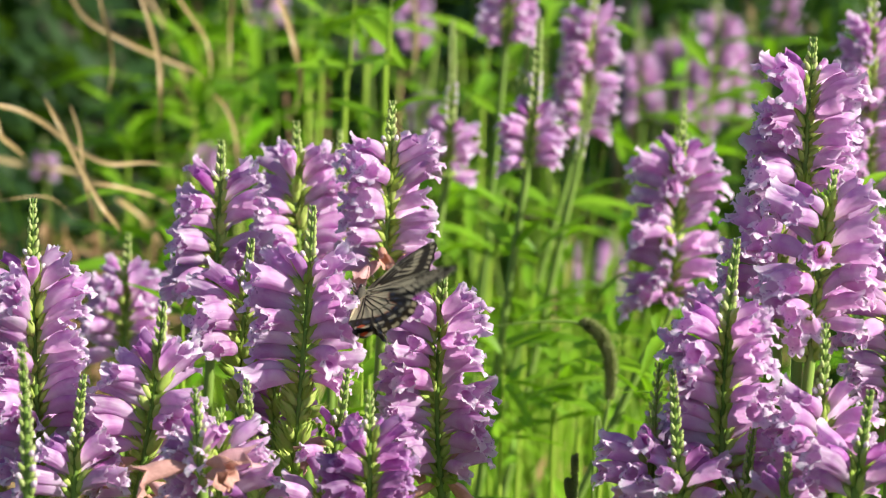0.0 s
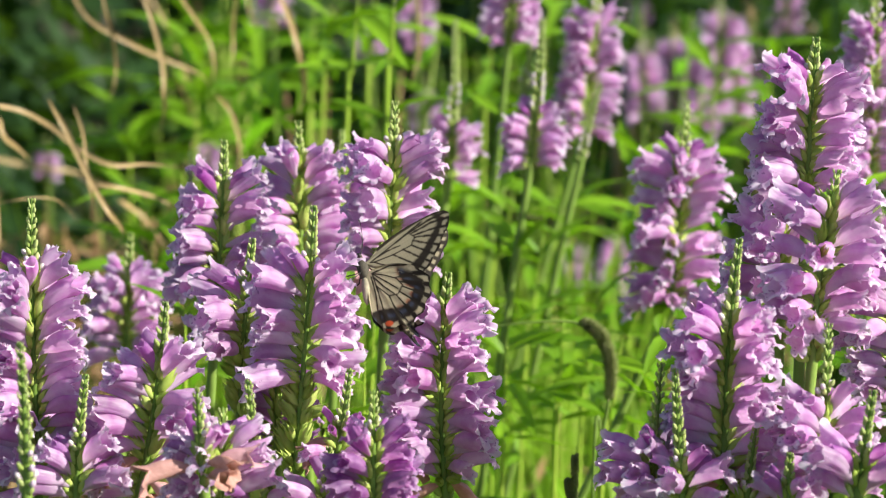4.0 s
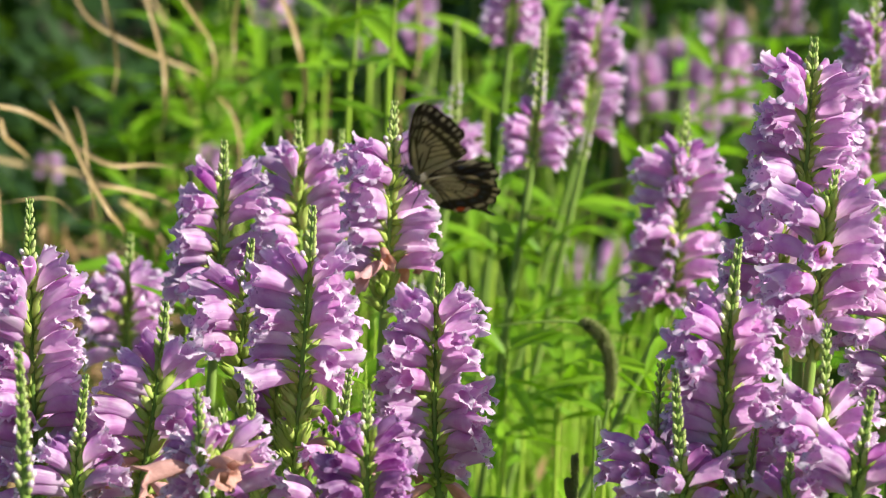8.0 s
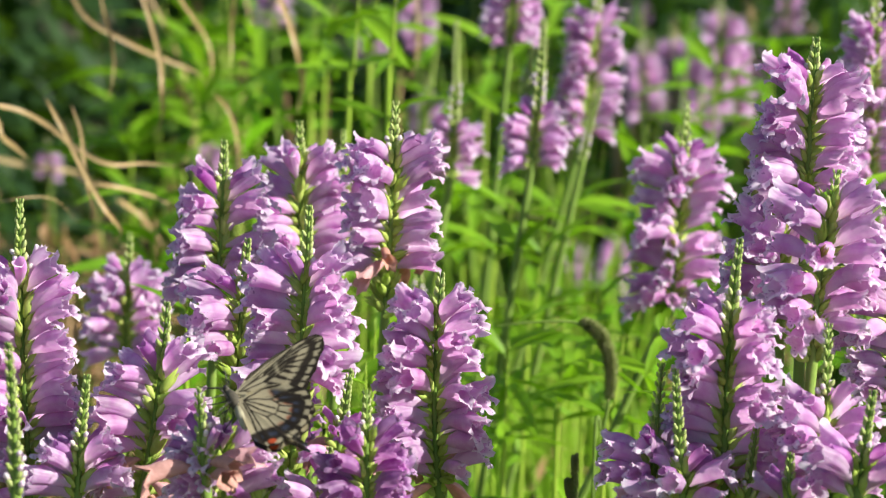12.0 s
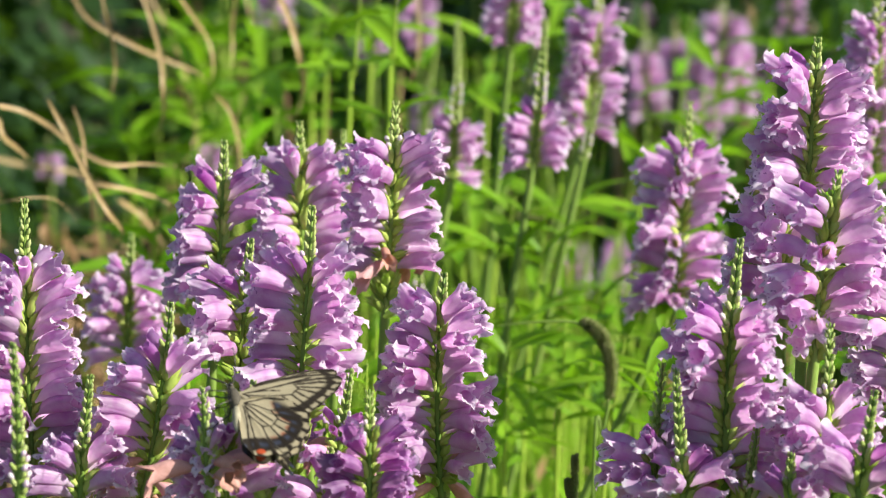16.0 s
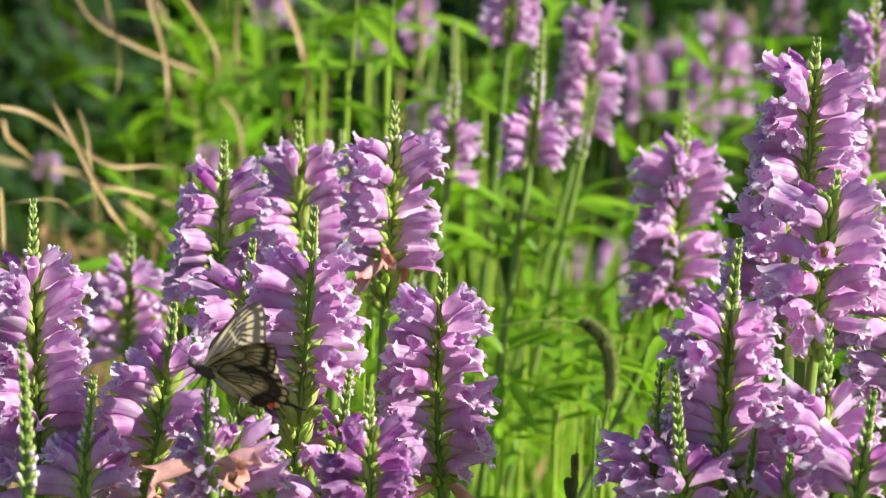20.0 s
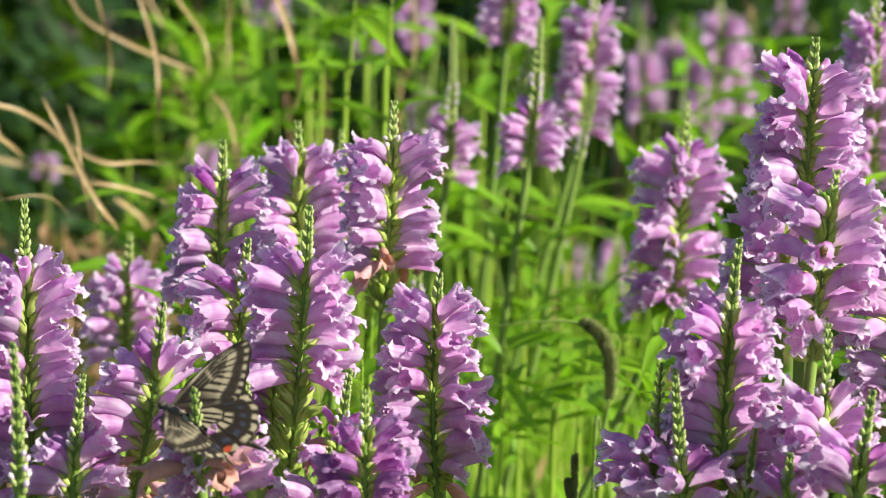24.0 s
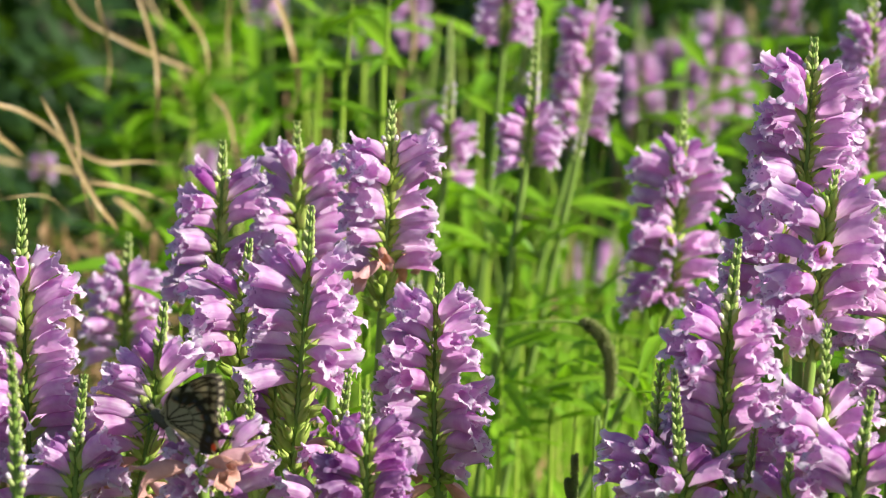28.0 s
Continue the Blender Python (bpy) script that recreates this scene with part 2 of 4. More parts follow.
# ---------------------------------------------------------------- ground and distance
def ground():
    n = 60
    verts, faces = [], []
    for j in range(n + 1):
        for i in range(n + 1):
            u, v = i / n * 2 - 1, j / n * 2 - 1
            x, y = 300 * u * abs(u) ** 1.8, 300 * v * abs(v) ** 1.8 + 2
            near = math.hypot(x, y - 2) < 20
            verts.append((x, y, (noise.noise((x * 1.3, y * 1.3, 0)) * 0.03 - 0.02) if near else -0.02))
    for j in range(n):
        for i in range(n):
            a = j * (n + 1) + i
            faces.append((a, a + 1, a + n + 2, a + n + 1))
    tagged(new("ground", mesh_of("ground", verts, faces, [SOIL])), "brown garden soil under the flowering plants", "ground", kind="structure")


ground()


def scatter_leaves(rng, places, length, width, tilt):
    """Many loose leaves as one list of verts and faces; each leaf is an island of eight faces."""
    verts, faces = [], []
    for (x, y, z, az, down) in places:
        L, W = length * rng.uniform(0.6, 1.25), width * rng.uniform(0.6, 1.2)
        ca, sa = math.cos(az), math.sin(az)
        cd, sd = math.cos(down), math.sin(down)
        roll = rng.uniform(-tilt, tilt)
        o = len(verts)
        for i, (s, w) in enumerate(((0, .12), (.25, .85), (.55, 1.0), (.8, .6), (1, .05))):
            for k in (-1, 0, 1):
                lx = L * s
                ly = W * 0.5 * w * k
                lz = -0.25 * L * s * s + abs(ly) * 0.35 + ly * roll
                px, pz = lx * cd + lz * sd, lz * cd - lx * sd
                verts.append((x + px * ca - ly * sa, y + px * sa + ly * ca, z + pz))
        for i in range(4):
            for k in range(2):
                a = o + i * 3 + k
                faces.append((a, a + 1, a + 4, a + 3))
    return verts, faces


def meadow(name, label, seed, count, xs, ys, heights, length, width, leaf_mat, stem_mat, pairs, category="wild plants", h_limit=True):
    """A stand of leafy stems that nobody could count: stems and leaves."""
    rng = random.Random(seed)
    places, stems = [], []
    for _ in range(count):
        y = rng.uniform(*ys)
        x = rng.uniform(*xs)
        if h_limit and (x < -0.108 * y or x > 0.138 * y or noise.noise((x * 3.2, y * 2.0, seed)) < 0.04):
            continue
        h = rng.uniform(*heights) * (1.0 - 0.03 * (y - 2))
        if h_limit and (x > 0.075 * y or -0.035 * y < x < 0.02 * y):       # lower growth before the dark shrubs
            h *= 0.79
        lx, ly = rng.uniform(-.09, .09), rng.uniform(-.07, .07)
        stems.append(tube([(x, y, -0.03), (x + lx * .4 * h, y + ly * .4 * h, h * .5), (x + lx * h, y + ly * h, h)], [.0030, .0026, .0012], 5))
        az = rng.uniform(0, 6.28)
        for p in range(pairs):
            s = 0.25 + 0.75 * (p + rng.random()) / pairs
            az += math.pi / 2 + rng.uniform(-.4, .4)
            for k in (0, math.pi):
                places.append((x + lx * s * h, y + ly * s * h, s * h, az + k, rng.uniform(-0.75, 0.5)))
    root = tagged(new(name), label, category, kind="stuff")
    part("leaves", mesh_of("leaves", *scatter_leaves(rng, places, length, width, 0.5), [leaf_mat]), root)
    part("stems", mesh_of("stems", *joined(stems), [stem_mat]), root)
    return root


meadow("meadow", "bright green leafy stems growing densely behind the flowers", 3, 1050, (-0.7, 0.8), (2.0, 3.6), (0.75, 1.02), 0.052, 0.011,
       MEADOW_LEAF, MEADOW_STEM, 14)
meadow("far_meadow", "tall yellow-green leafy growth at the back of the flower bed", 4, 800, (-0.9, 1.0), (3.6, 5.6), (0.72, 1.05), 0.070, 0.022,
       MEADOW_LEAF, MEADOW_STEM, 13)
meadow("dry_weeds", "brown dried weed stalks standing among the green stems", 9, 190, (-0.6, 0.7), (2.0, 3.4), (0.6, 0.95), 0.045, 0.010,
       DEAD_LEAF, DEAD_LEAF, 6)
meadow("dead_growth", "withered brown leaves under the dry grass", 31, 60, (-0.42, -0.27), (1.9, 2.3), (0.74, 0.86), 0.05, 0.008,
       DEAD_LEAF, DEAD_LEAF, 9, h_limit=False)
meadow("low_growth", "low green weeds covering the soil of the flower bed", 5, 2600, (-4.5, 4.5), (-3.5, 7.5), (0.10, 0.33), 0.06, 0.016,
       MEADOW_LEAF, MEADOW_STEM, 6, h_limit=False)


def grass_blades(seed, count, xs, ys, tops):
    """Long arching green grass blades between the flower stems."""
    rng = random.Random(seed)
    verts, faces = [], []
    for _ in range(count):
        y, top = rng.uniform(*ys), rng.uniform(*tops)
        x, az, span = rng.uniform(*xs), rng.uniform(0, 6.28), rng.uniform(0.05, 0.24)
        half, curl = rng.uniform(0.0016, 0.0036), rng.uniform(0.0, 0.10)
        ca, sa = math.cos(az), math.sin(az)
        o = len(verts)
        for i in range(10):
            s = i / 9
            along = span * s ** 2.2
            z = top * (1.15 * s - 0.15 * s * s) - curl * max(0.0, s - 0.72) ** 2 * 12
            w = half * min(1.0, 0.5 + s) * (1 - max(0.0, s - 0.55) / 0.47)
            for k, up in ((-1, 0.5), (0, 0.0), (1, 0.5)):
                verts.append((x + along * ca - w * k * sa, y + along * sa + w * k * ca, z - 0.02 + w * up))
        for i in range(9):
            for k in range(2):
                a = o + i * 3 + k
                faces.append((a, a + 1, a + 4, a + 3))
    root = tagged(new("grass"), "long arching yellow-green grass blades between the flower stems", "grass", kind="stuff")
    part("blades", mesh_of("blades", verts, faces, [GRASS]), root)


grass_blades(41, 260, (-0.10, 0.20), (1.45, 2.0), (0.68, 0.86))
grass_blades(42, 150, (-0.36, -0.02), (1.75, 2.4), (0.70, 0.98))
grass_blades(43, 90, (0.0, 0.16), (1.9, 2.4), (0.85, 1.06))


def shrub(x, y, r, h, seed, label, leaf_len, leaf_wid, count, mat):
    """A dense shrub: short trunk with limbs and a crown of many leaves."""
    rng = random.Random(seed)
    root = tagged(new("shrub"), label, "shrub", "dark shrubs behind the flower bed")
    root.matrix_basis = pose(x, y, -0.02)
    limbs = [tube([(0, 0, 0), (0.03, 0.02, h * .2), (0, 0, h * .4)], [.04, .03, .02], 8)]
    for k in range(9):
        w = k * 0.7 + rng.random()
        limbs.append(tube([(0, 0, h * .2), (math.cos(w) * r * .4, math.sin(w) * r * .4, h * rng.uniform(.4, .6)),
                           (math.cos(w) * r * .8, math.sin(w) * r * .8, h * rng.uniform(.5, .9))], [.02, .012, .005], 6))
    part("trunk", mesh_of("trunk", *joined(limbs), [DULL_STRAW]), root)
    places = []
    for _ in range(count):
        w, e = rng.uniform(0, 6.28), rng.uniform(-1, 1)
        q = rng.random() ** 0.35
        rr = r * q * math.sqrt(1 - e * e) * (1 + 0.25 * math.sin(5 * w + 3 * e))
        places.append((rr * math.cos(w), rr * math.sin(w), h * 0.52 + h * 0.5 * q * e, w + rng.uniform(-.9, .9), rng.uniform(-.4, 1.0)))
    part("crown", mesh_of("crown", *scatter_leaves(rng, places, leaf_len, leaf_wid, 0.6), [mat]), root)


# broad-leaved shrubs that carry their shade in the leaf colour
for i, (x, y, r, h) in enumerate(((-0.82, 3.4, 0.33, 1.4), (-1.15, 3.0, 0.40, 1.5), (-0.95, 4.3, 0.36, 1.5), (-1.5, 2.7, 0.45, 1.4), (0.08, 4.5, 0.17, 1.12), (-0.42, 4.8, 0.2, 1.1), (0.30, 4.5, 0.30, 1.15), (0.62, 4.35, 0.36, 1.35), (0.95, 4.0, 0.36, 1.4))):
    shrub(x, y, r, h, 11 + i, "dark green shrub with broad leaves, its deep shade put into the leaf colour", 0.07, 0.034, int(9000 * r), SHADED_LEAF)
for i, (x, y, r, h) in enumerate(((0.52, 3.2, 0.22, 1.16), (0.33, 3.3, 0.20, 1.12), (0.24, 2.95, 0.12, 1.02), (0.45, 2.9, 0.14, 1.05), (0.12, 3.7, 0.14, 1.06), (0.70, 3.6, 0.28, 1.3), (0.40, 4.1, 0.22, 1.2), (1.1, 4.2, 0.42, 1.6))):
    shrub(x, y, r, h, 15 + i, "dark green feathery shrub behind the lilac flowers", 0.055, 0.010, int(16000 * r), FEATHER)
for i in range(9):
    shrub(-2.4 + i * 0.62, 6.3 + 0.3 * (i % 2), 0.62, 1.9, 20 + i, "dark green leafy shrub at the back of the garden", 0.10, 0.035, 1700, SHADED_LEAF)


# ---------------------------------------------------------------- flowering plants
SWAYING = []


def plant(y, x0, z0, x1, z1, x2, z2, z_top, z_end, turn, sway, size, lean=None, label="", spent=0, far=False, pairs=5, young=2, deep=False):
    """An obedient plant: stem through (x0, z0) the tip, (x1, z1), (x2, z2); in bloom from z_top down to z_end. deep:
    shade is put into the petal colour.
    """
    rng = random.Random(int(abs(x0 * 7919 + y * 104729) * 1000))
    slope = (x2 - x1) / (z2 - z1) if lean is None else lean
    knee = z2 - 0.35

    def axis(z):
        if z >= z2:
            a = x0 * (z - z1) * (z - z2) / ((z0 - z1) * (z0 - z2)) + x1 * (z - z0) * (z - z2) / ((z1 - z0) * (z1 - z2))
            return a + x2 * (z - z0) * (z - z1) / ((z2 - z0) * (z2 - z1))
        return x2 + slope * (max(z, knee) - z2)

    xr = axis(0.0)
    root = tagged(new("obedient_plant"), label or "flowering stem with four ranks of lilac-pink tubular flowers", "flower", "flowering obedient plants")
    root.matrix_basis = pose(xr, y, -0.02)
    SWAYING.append((root, sway, z0, y))

    def local(z):
        return Vector((axis(z) - xr, 0.0, z + 0.02))

    zs = list(np.linspace(0, z2, 9)) + list(np.linspace(z2, z0, 9))[1:]
    zs[0] = -0.02
    rad = [0.0030 - 0.0006 * i / 8 for i in range(9)] + list(np.linspace(0.0016, 0.0005, 8))
    part("stem", mesh_of("stem", *tube([local(z) for z in zs], rad, 8), [STEM]), root)
    ranks = [math.radians(a + turn - 45 + rng.uniform(-4, 4)) for a in (33, 147, 213, 327)]
    flowers = FAR_FLOWERS if far else SHADED_FLOWERS if deep else FLOWERS
    size *= 0.84
    step = (0.0031 if not far else 0.0024 if y < 2 else 0.0031) * size
    z_top -= 0.013 * size
    z_end -= 0.009 * size
    # buds above the flowers
    z, j = z0 - 0.002, 0
    foot = max(z_top, z2)
    while z > foot:
        q = min(1.0, (z0 - z) / max(0.02, z0 - foot))
        sc = ((0.34 if not far else 0.46) + 0.48 * q) * size
        for k in ((0, 2) if j % 2 else (1, 3)):
            p = local(z) + Vector((math.cos(ranks[k]), math.sin(ranks[k]), 0)) * 0.0009
            m = Matrix.Translation(p) @ pose(0, 0, 0, 0, -62 + 22 * q + rng.uniform(-8, 8), math.degrees(ranks[k]) + rng.uniform(-12, 12))
            part("bud", BUDS[1 if q > (0.72 if not far else 0.62) and rng.random() < 0.75 else 0], root, m @ Matrix.Scale(sc, 4))
        z -= (0.0023 + 0.0017 * q) * size
        j += 1
    # flowers, each in its calyx
    z = min(z_top, z0 - 0.004)
    j = 0
    low = max(z2, z_end - 0.05)
    while z > low:
        q = (z_top - z) / max(0.001, z_top - z_end)
        for k in ((0, 2) if j % 2 else (1, 3)):
            az = math.degrees(ranks[k]) + rng.gauss(0, 17)
            elev = float(np.interp(q, (0, 0.15, 0.5, 1.0), (40, 29, 16, 4))) + rng.gauss(0, 10)
            p = local(z) + Vector((math.cos(ranks[k]), math.sin(ranks[k]), 0)) * 0.0014
            m = Matrix.Translation(p) @ pose(0, 0, 0, rng.gauss(0, 24), -elev, az)
            sc = size * rng.uniform(0.80, 1.14) * (1.0 if not far else 0.80 if y < 2 else 0.9)
            cup = m @ pose(0, 0, 0, 0, -30, 0) @ Matrix.Scale(sc * rng.uniform(0.85, 1.08), 4)
            cup_mesh = CALYXES[rng.randrange(3)]
            if q >= 1.0 or rng.random() > 0.94:
                part("calyx", cup_mesh, root, cup @ pose(0, 0, 0, 0, -26, 0) @ Matrix.Scale(1.2, 4))
                continue
            m2 = m @ Matrix.Translation((0.002, 0, 0.0004))
            if j < young:
                m2 = m2 @ Matrix.Scale(sc * 0.85, 4)
                bloom = part("flower", YOUNG[rng.randrange(2)], root, m2, "half-open violet flower")
            elif q > 1 - spent and rng.random() < 0.4 + 0.5 * spent:
                m2 = m2 @ pose(0, 0, 0, 0, 20 + 30 * rng.random(), 0) @ Matrix.Diagonal((sc * .95, sc * .75, sc * .85, 1))
                bloom = part("withered_flower", SPENT[rng.randrange(2)], root, m2, "withered brown flower")
            else:
                m2 = m2 @ Matrix.Scale(sc, 4)
                bloom = part("flower", flowers[rng.randrange(len(flowers))], root, m2)
            part("calyx", cup_mesh, bloom, m2.inverted() @ cup)
        z -= step
        j += 1
    # leaf pairs below
    az = turn
    z = z2 - (0.05 if far else 0.12)
    for i in range(pairs):
        az += 90 + rng.uniform(-15, 15)
        for k in (0, 180):
            part("leaf", LEAVES[rng.randrange(3)], root, Matrix.Translation(local(z)) @ pose(0, 0, 0, rng.uniform(-20, 20), rng.uniform(-50, -5), az + k) @ Matrix.Scale(0.62 if far else 1.0, 4))
        z -= rng.uniform(0.045, 0.07)
    return root


plant(1.028, -0.1728, 1.0400, -0.1738, 0.9807, -0.1725, 0.9099, 1.0162, 0.8926, 72, "A", 1.00, spent=0.12)
plant(0.905, -0.1581, 1.0056, -0.1571, 0.9769, -0.1570, 0.9445, 0.9553, 0.9358, 40, "A", 1.00)
plant(0.991, -0.1421, 0.9739, -0.1454, 0.9486, -0.1480, 0.9201, 0.9486, 0.9034, 60, "I", 0.90)
plant(1.006, -0.1111, 1.0007, -0.1144, 0.9712, -0.1244, 0.9161, 0.9842, 0.9258, 38, "I", 1.00, spent=0.3)
plant(1.356, -0.1710, 0.9700, -0.1726, 0.9423, -0.1754, 0.8979, 0.9524, 0.9026, 42, "B", 1.00)
plant(1.165, -0.1022, 1.0463, -0.1038, 1.0110, -0.1067, 0.9732, 1.0330, 0.9732, 45, "C", 1.00)
plant(1.227, -0.0708, 1.0477, -0.0706, 1.0152, -0.0696, 0.9726, 1.0362, 0.9755, 62, "D", 1.00)
plant(1.285, -0.0515, 1.0363, -0.0520, 1.0033, -0.0541, 0.9617, 1.0098, 0.9677, 70, "D", 0.90)
plant(1.157, -0.0220, 1.0658, -0.0239, 1.0256, -0.0276, 0.9611, 1.0500, 0.9935, 68, "E", 1.00, spent=0.2)
plant(1.425, -0.0137, 0.9505, -0.0143, 0.9293, -0.0161, 0.8892, 0.9200, 0.8892, 45, "E", 0.90, far=True, pairs=7)
plant(1.088, -0.0839, 1.0130, -0.0879, 0.9780, -0.0905, 0.9318, 1.0008, 0.9678, 48, "F", 1.00)
plant(1.032, -0.0540, 1.0365, -0.0562, 1.0039, -0.0637, 0.9186, 1.0169, 0.9677, 43, "F", 1.00)
plant(0.962, -0.0747, 0.9784, -0.0726, 0.9538, -0.0720, 0.9261, 0.9400, 0.9192, 40, "I", 0.95)
plant(0.957, -0.0840, 0.9683, -0.0846, 0.9528, -0.0859, 0.9276, 0.9637, 0.9207, 75, "I", 0.90)
plant(1.013, -0.0378, 0.9714, -0.0402, 0.9551, -0.0456, 0.9213, 0.9527, 0.9383, 42, "O", 0.80, spent=0.7)
plant(1.056, -0.0002, 1.0037, -0.0029, 0.9696, -0.0015, 0.9044, 0.9964, 0.9170, 40, "G", 1.00, spent=0.15)
plant(1.081, 0.0027, 0.9685, 0.0015, 0.9387, 0.0000, 0.8974, 0.9258, 0.9181, 75, "G", 0.90)
# the next two stems have their shade painted into the petals
plant(0.955, -0.0295, 0.9760, -0.0297, 0.9560, -0.0300, 0.9260, 0.9640, 0.9150, 62, "G", 0.80, label="flowering stem with tubular flowers, violet-purple from shade put into their colour", deep=True)
plant(1.100, -0.0720, 0.9640, -0.0722, 0.9400, -0.0725, 0.9100, 0.9560, 0.9120, 30, "I", 0.95, label="flowering stem with tubular flowers, violet-purple from shade put into their colour", deep=True)
plant(0.998, -0.0460, 0.9420, -0.0468, 0.9301, -0.0478, 0.9157, 0.9335, 0.9013, 40, "O", 0.90)
plant(0.969, -0.0687, 0.9473, -0.0684, 0.9358, -0.0681, 0.9241, 0.9316, 0.9101, 60, "O", 0.90)
plant(0.945, -0.0930, 0.9792, -0.0923, 0.9668, -0.0910, 0.9419, 0.9645, 0.9272, 20, "I", 1.00, spent=1.0)
plant(1.075, 0.1601, 1.1026, 0.1584, 1.0749, 0.1575, 1.0306, 1.0934, 1.0381, 45, "L", 1.00)
plant(1.016, 0.1615, 1.0539, 0.1571, 1.0282, 0.1529, 0.9737, 1.0474, 0.9928, 60, "L", 1.00)
plant(1.087, 0.1487, 1.0424, 0.1484, 1.0312, 0.1487, 0.9782, 1.0312, 0.9883, 72, "L", 1.00)
plant(0.990, 0.1192, 1.0298, 0.1156, 0.9888, 0.1151, 0.9206, 1.0046, 0.9253, 43, "O", 1.00, spent=0.25)
plant(0.992, 0.0888, 0.9785, 0.0869, 0.9508, 0.0849, 0.9200, 0.9551, 0.9104, 72, "O", 0.95)
plant(0.973, 0.0923, 0.9805, 0.0940, 0.9579, 0.0968, 0.9254, 0.9463, 0.9160, 45, "O", 0.90)
plant(0.975, 0.1527, 0.9983, 0.1525, 0.9712, 0.1521, 0.9247, 0.9717, 0.9153, 66, "L", 1.00)
plant(0.942, 0.1658, 0.9790, 0.1627, 0.9566, 0.1601, 0.9340, 0.9588, 0.9250, 40, "L", 0.95)
plant(0.979, 0.1259, 0.9549, 0.1240, 0.9376, 0.1226, 0.9211, 0.9329, 0.9070, 45, "O", 0.90)
plant(1.060, 0.1943, 1.0402, 0.1953, 0.9936, 0.1952, 0.9336, 1.0182, 0.9487, 45, "L", 1.00)
plant(0.949, 0.1355, 0.9524, 0.1353, 0.9410, 0.1352, 0.9296, 0.9451, 0.9159, 35, "O", 0.90)
plant(1.344, 0.1319, 1.0441, 0.1285, 0.9913, 0.1239, 0.9289, 1.0221, 0.9295, 72, "K", 1.05, lean=0.45, spent=0.1)
plant(1.592, 0.0086, 1.0657, 0.0079, 1.0147, 0.0051, 0.9630, 1.0074, 0.9652, 45, "H", 1.00, lean=0.19, far=True, pairs=7)
plant(1.494, 0.0601, 1.0753, 0.0577, 1.0362, 0.0529, 0.9851, 1.0274, 0.9851, 42, "H", 1.00, lean=0.15, far=True, pairs=7)
plant(1.719, 0.1070, 1.0927, 0.1037, 1.0465, 0.0959, 0.9724, 1.0658, 0.9744, 66, "H", 1.05, lean=0.28, far=True, pairs=7)
plant(1.703, 0.0503, 1.1126, 0.0482, 1.0708, 0.0453, 1.0402, 1.0937, 1.0402, 42, "H", 1.00, far=True, pairs=7)
plant(1.745, 0.0644, 1.0442, 0.0606, 1.0205, 0.0560, 0.9988, 0.9088, 0.9007, 42, "H", 0.90, far=True, pairs=7)
plant(1.590, 0.1012, 1.0258, 0.0943, 1.0005, 0.0888, 0.9751, 0.9348, 0.9275, 42, "H", 0.80, far=True, pairs=7)
plant(1.446, 0.2474, 1.1097, 0.2485, 1.0513, 0.2487, 0.9787, 1.0806, 0.9821, 70, "K", 1.05, far=True, pairs=7)
plant(1.725, 0.3013, 0.9361, 0.3015, 0.9043, 0.3011, 0.8642, 0.9202, 0.8722, 45, "K", 0.90, far=True, pairs=7)
plant(2.799, 0.2207, 0.9753, 0.2234, 0.9122, 0.2255, 0.8551, 0.9312, 0.8583, 45, "K", 1.05, far=True, pairs=3)
plant(3.163, 0.3004, 0.9176, 0.3024, 0.8747, 0.3049, 0.8173, 0.8855, 0.8281, 45, "K", 1.05, far=True, pairs=3)
plant(2.802, 0.3068, 1.0000, 0.3105, 0.9371, 0.3030, 0.8610, 0.9749, 0.8641, 45, "K", 1.05, far=True, pairs=3)
plant(3.044, 0.3737, 0.9418, 0.3732, 0.9007, 0.3675, 0.8456, 0.9145, 0.8560, 45, "K", 1.05, far=True, pairs=3)
plant(3.420, 0.2575, 0.9712, 0.2597, 0.9254, 0.2616, 0.8946, 0.9483, 0.9100, 45, "K", 1.05, far=True, pairs=3)
plant(2.812, -0.1902, 1.0246, -0.1893, 0.9869, -0.1885, 0.9489, 1.0057, 0.9616, 45, "H", 1.05, far=True, pairs=3)
plant(2.998, -0.0869, 0.9525, -0.0857, 0.9256, -0.0839, 0.8850, 0.9377, 0.9053, 45, "H", 1.00, far=True, pairs=3)
plant(3.005, -0.0330, 1.0125, -0.0310, 0.9654, -0.0298, 0.9114, 0.9856, 0.9215, 45, "H", 1.00, far=True, pairs=3)
plant(3.083, -0.0181, 0.8760, -0.0195, 0.8340, -0.0224, 0.7989, 0.8515, 0.8095, 45, "H", 1.00, far=True, pairs=3)
plant(3.144, -0.2933, 0.8018, -0.2954, 0.7623, -0.2973, 0.7263, 0.7839, 0.7407, 45, "H", 0.95, far=True, pairs=3)
plant(3.269, -0.5185, 0.7747, -0.5181, 0.7373, -0.5174, 0.7073, 0.7583, 0.7223, 45, "H", 0.70, far=True, pairs=3)
plant(2.761, 0.1448, 0.7330, 0.1438, 0.6978, 0.1416, 0.6625, 0.7190, 0.6721, 45, "K", 0.84, far=True, pairs=3)
plant(2.641, 0.1854, 0.7593, 0.1847, 0.7226, 0.1828, 0.6858, 0.7441, 0.7011, 45, "K", 0.95, far=True, pairs=3)
plant(3.150, 0.2606, 0.8333, 0.2625, 0.7974, 0.2645, 0.7614, 0.8118, 0.7830, 45, "K", 0.95, far=True, pairs=3)
plant(3.006, 0.4147, 1.0124, 0.4129, 0.9721, 0.4098, 0.9316, 0.9855, 0.9384, 45, "K", 0.90, far=True, pairs=3)
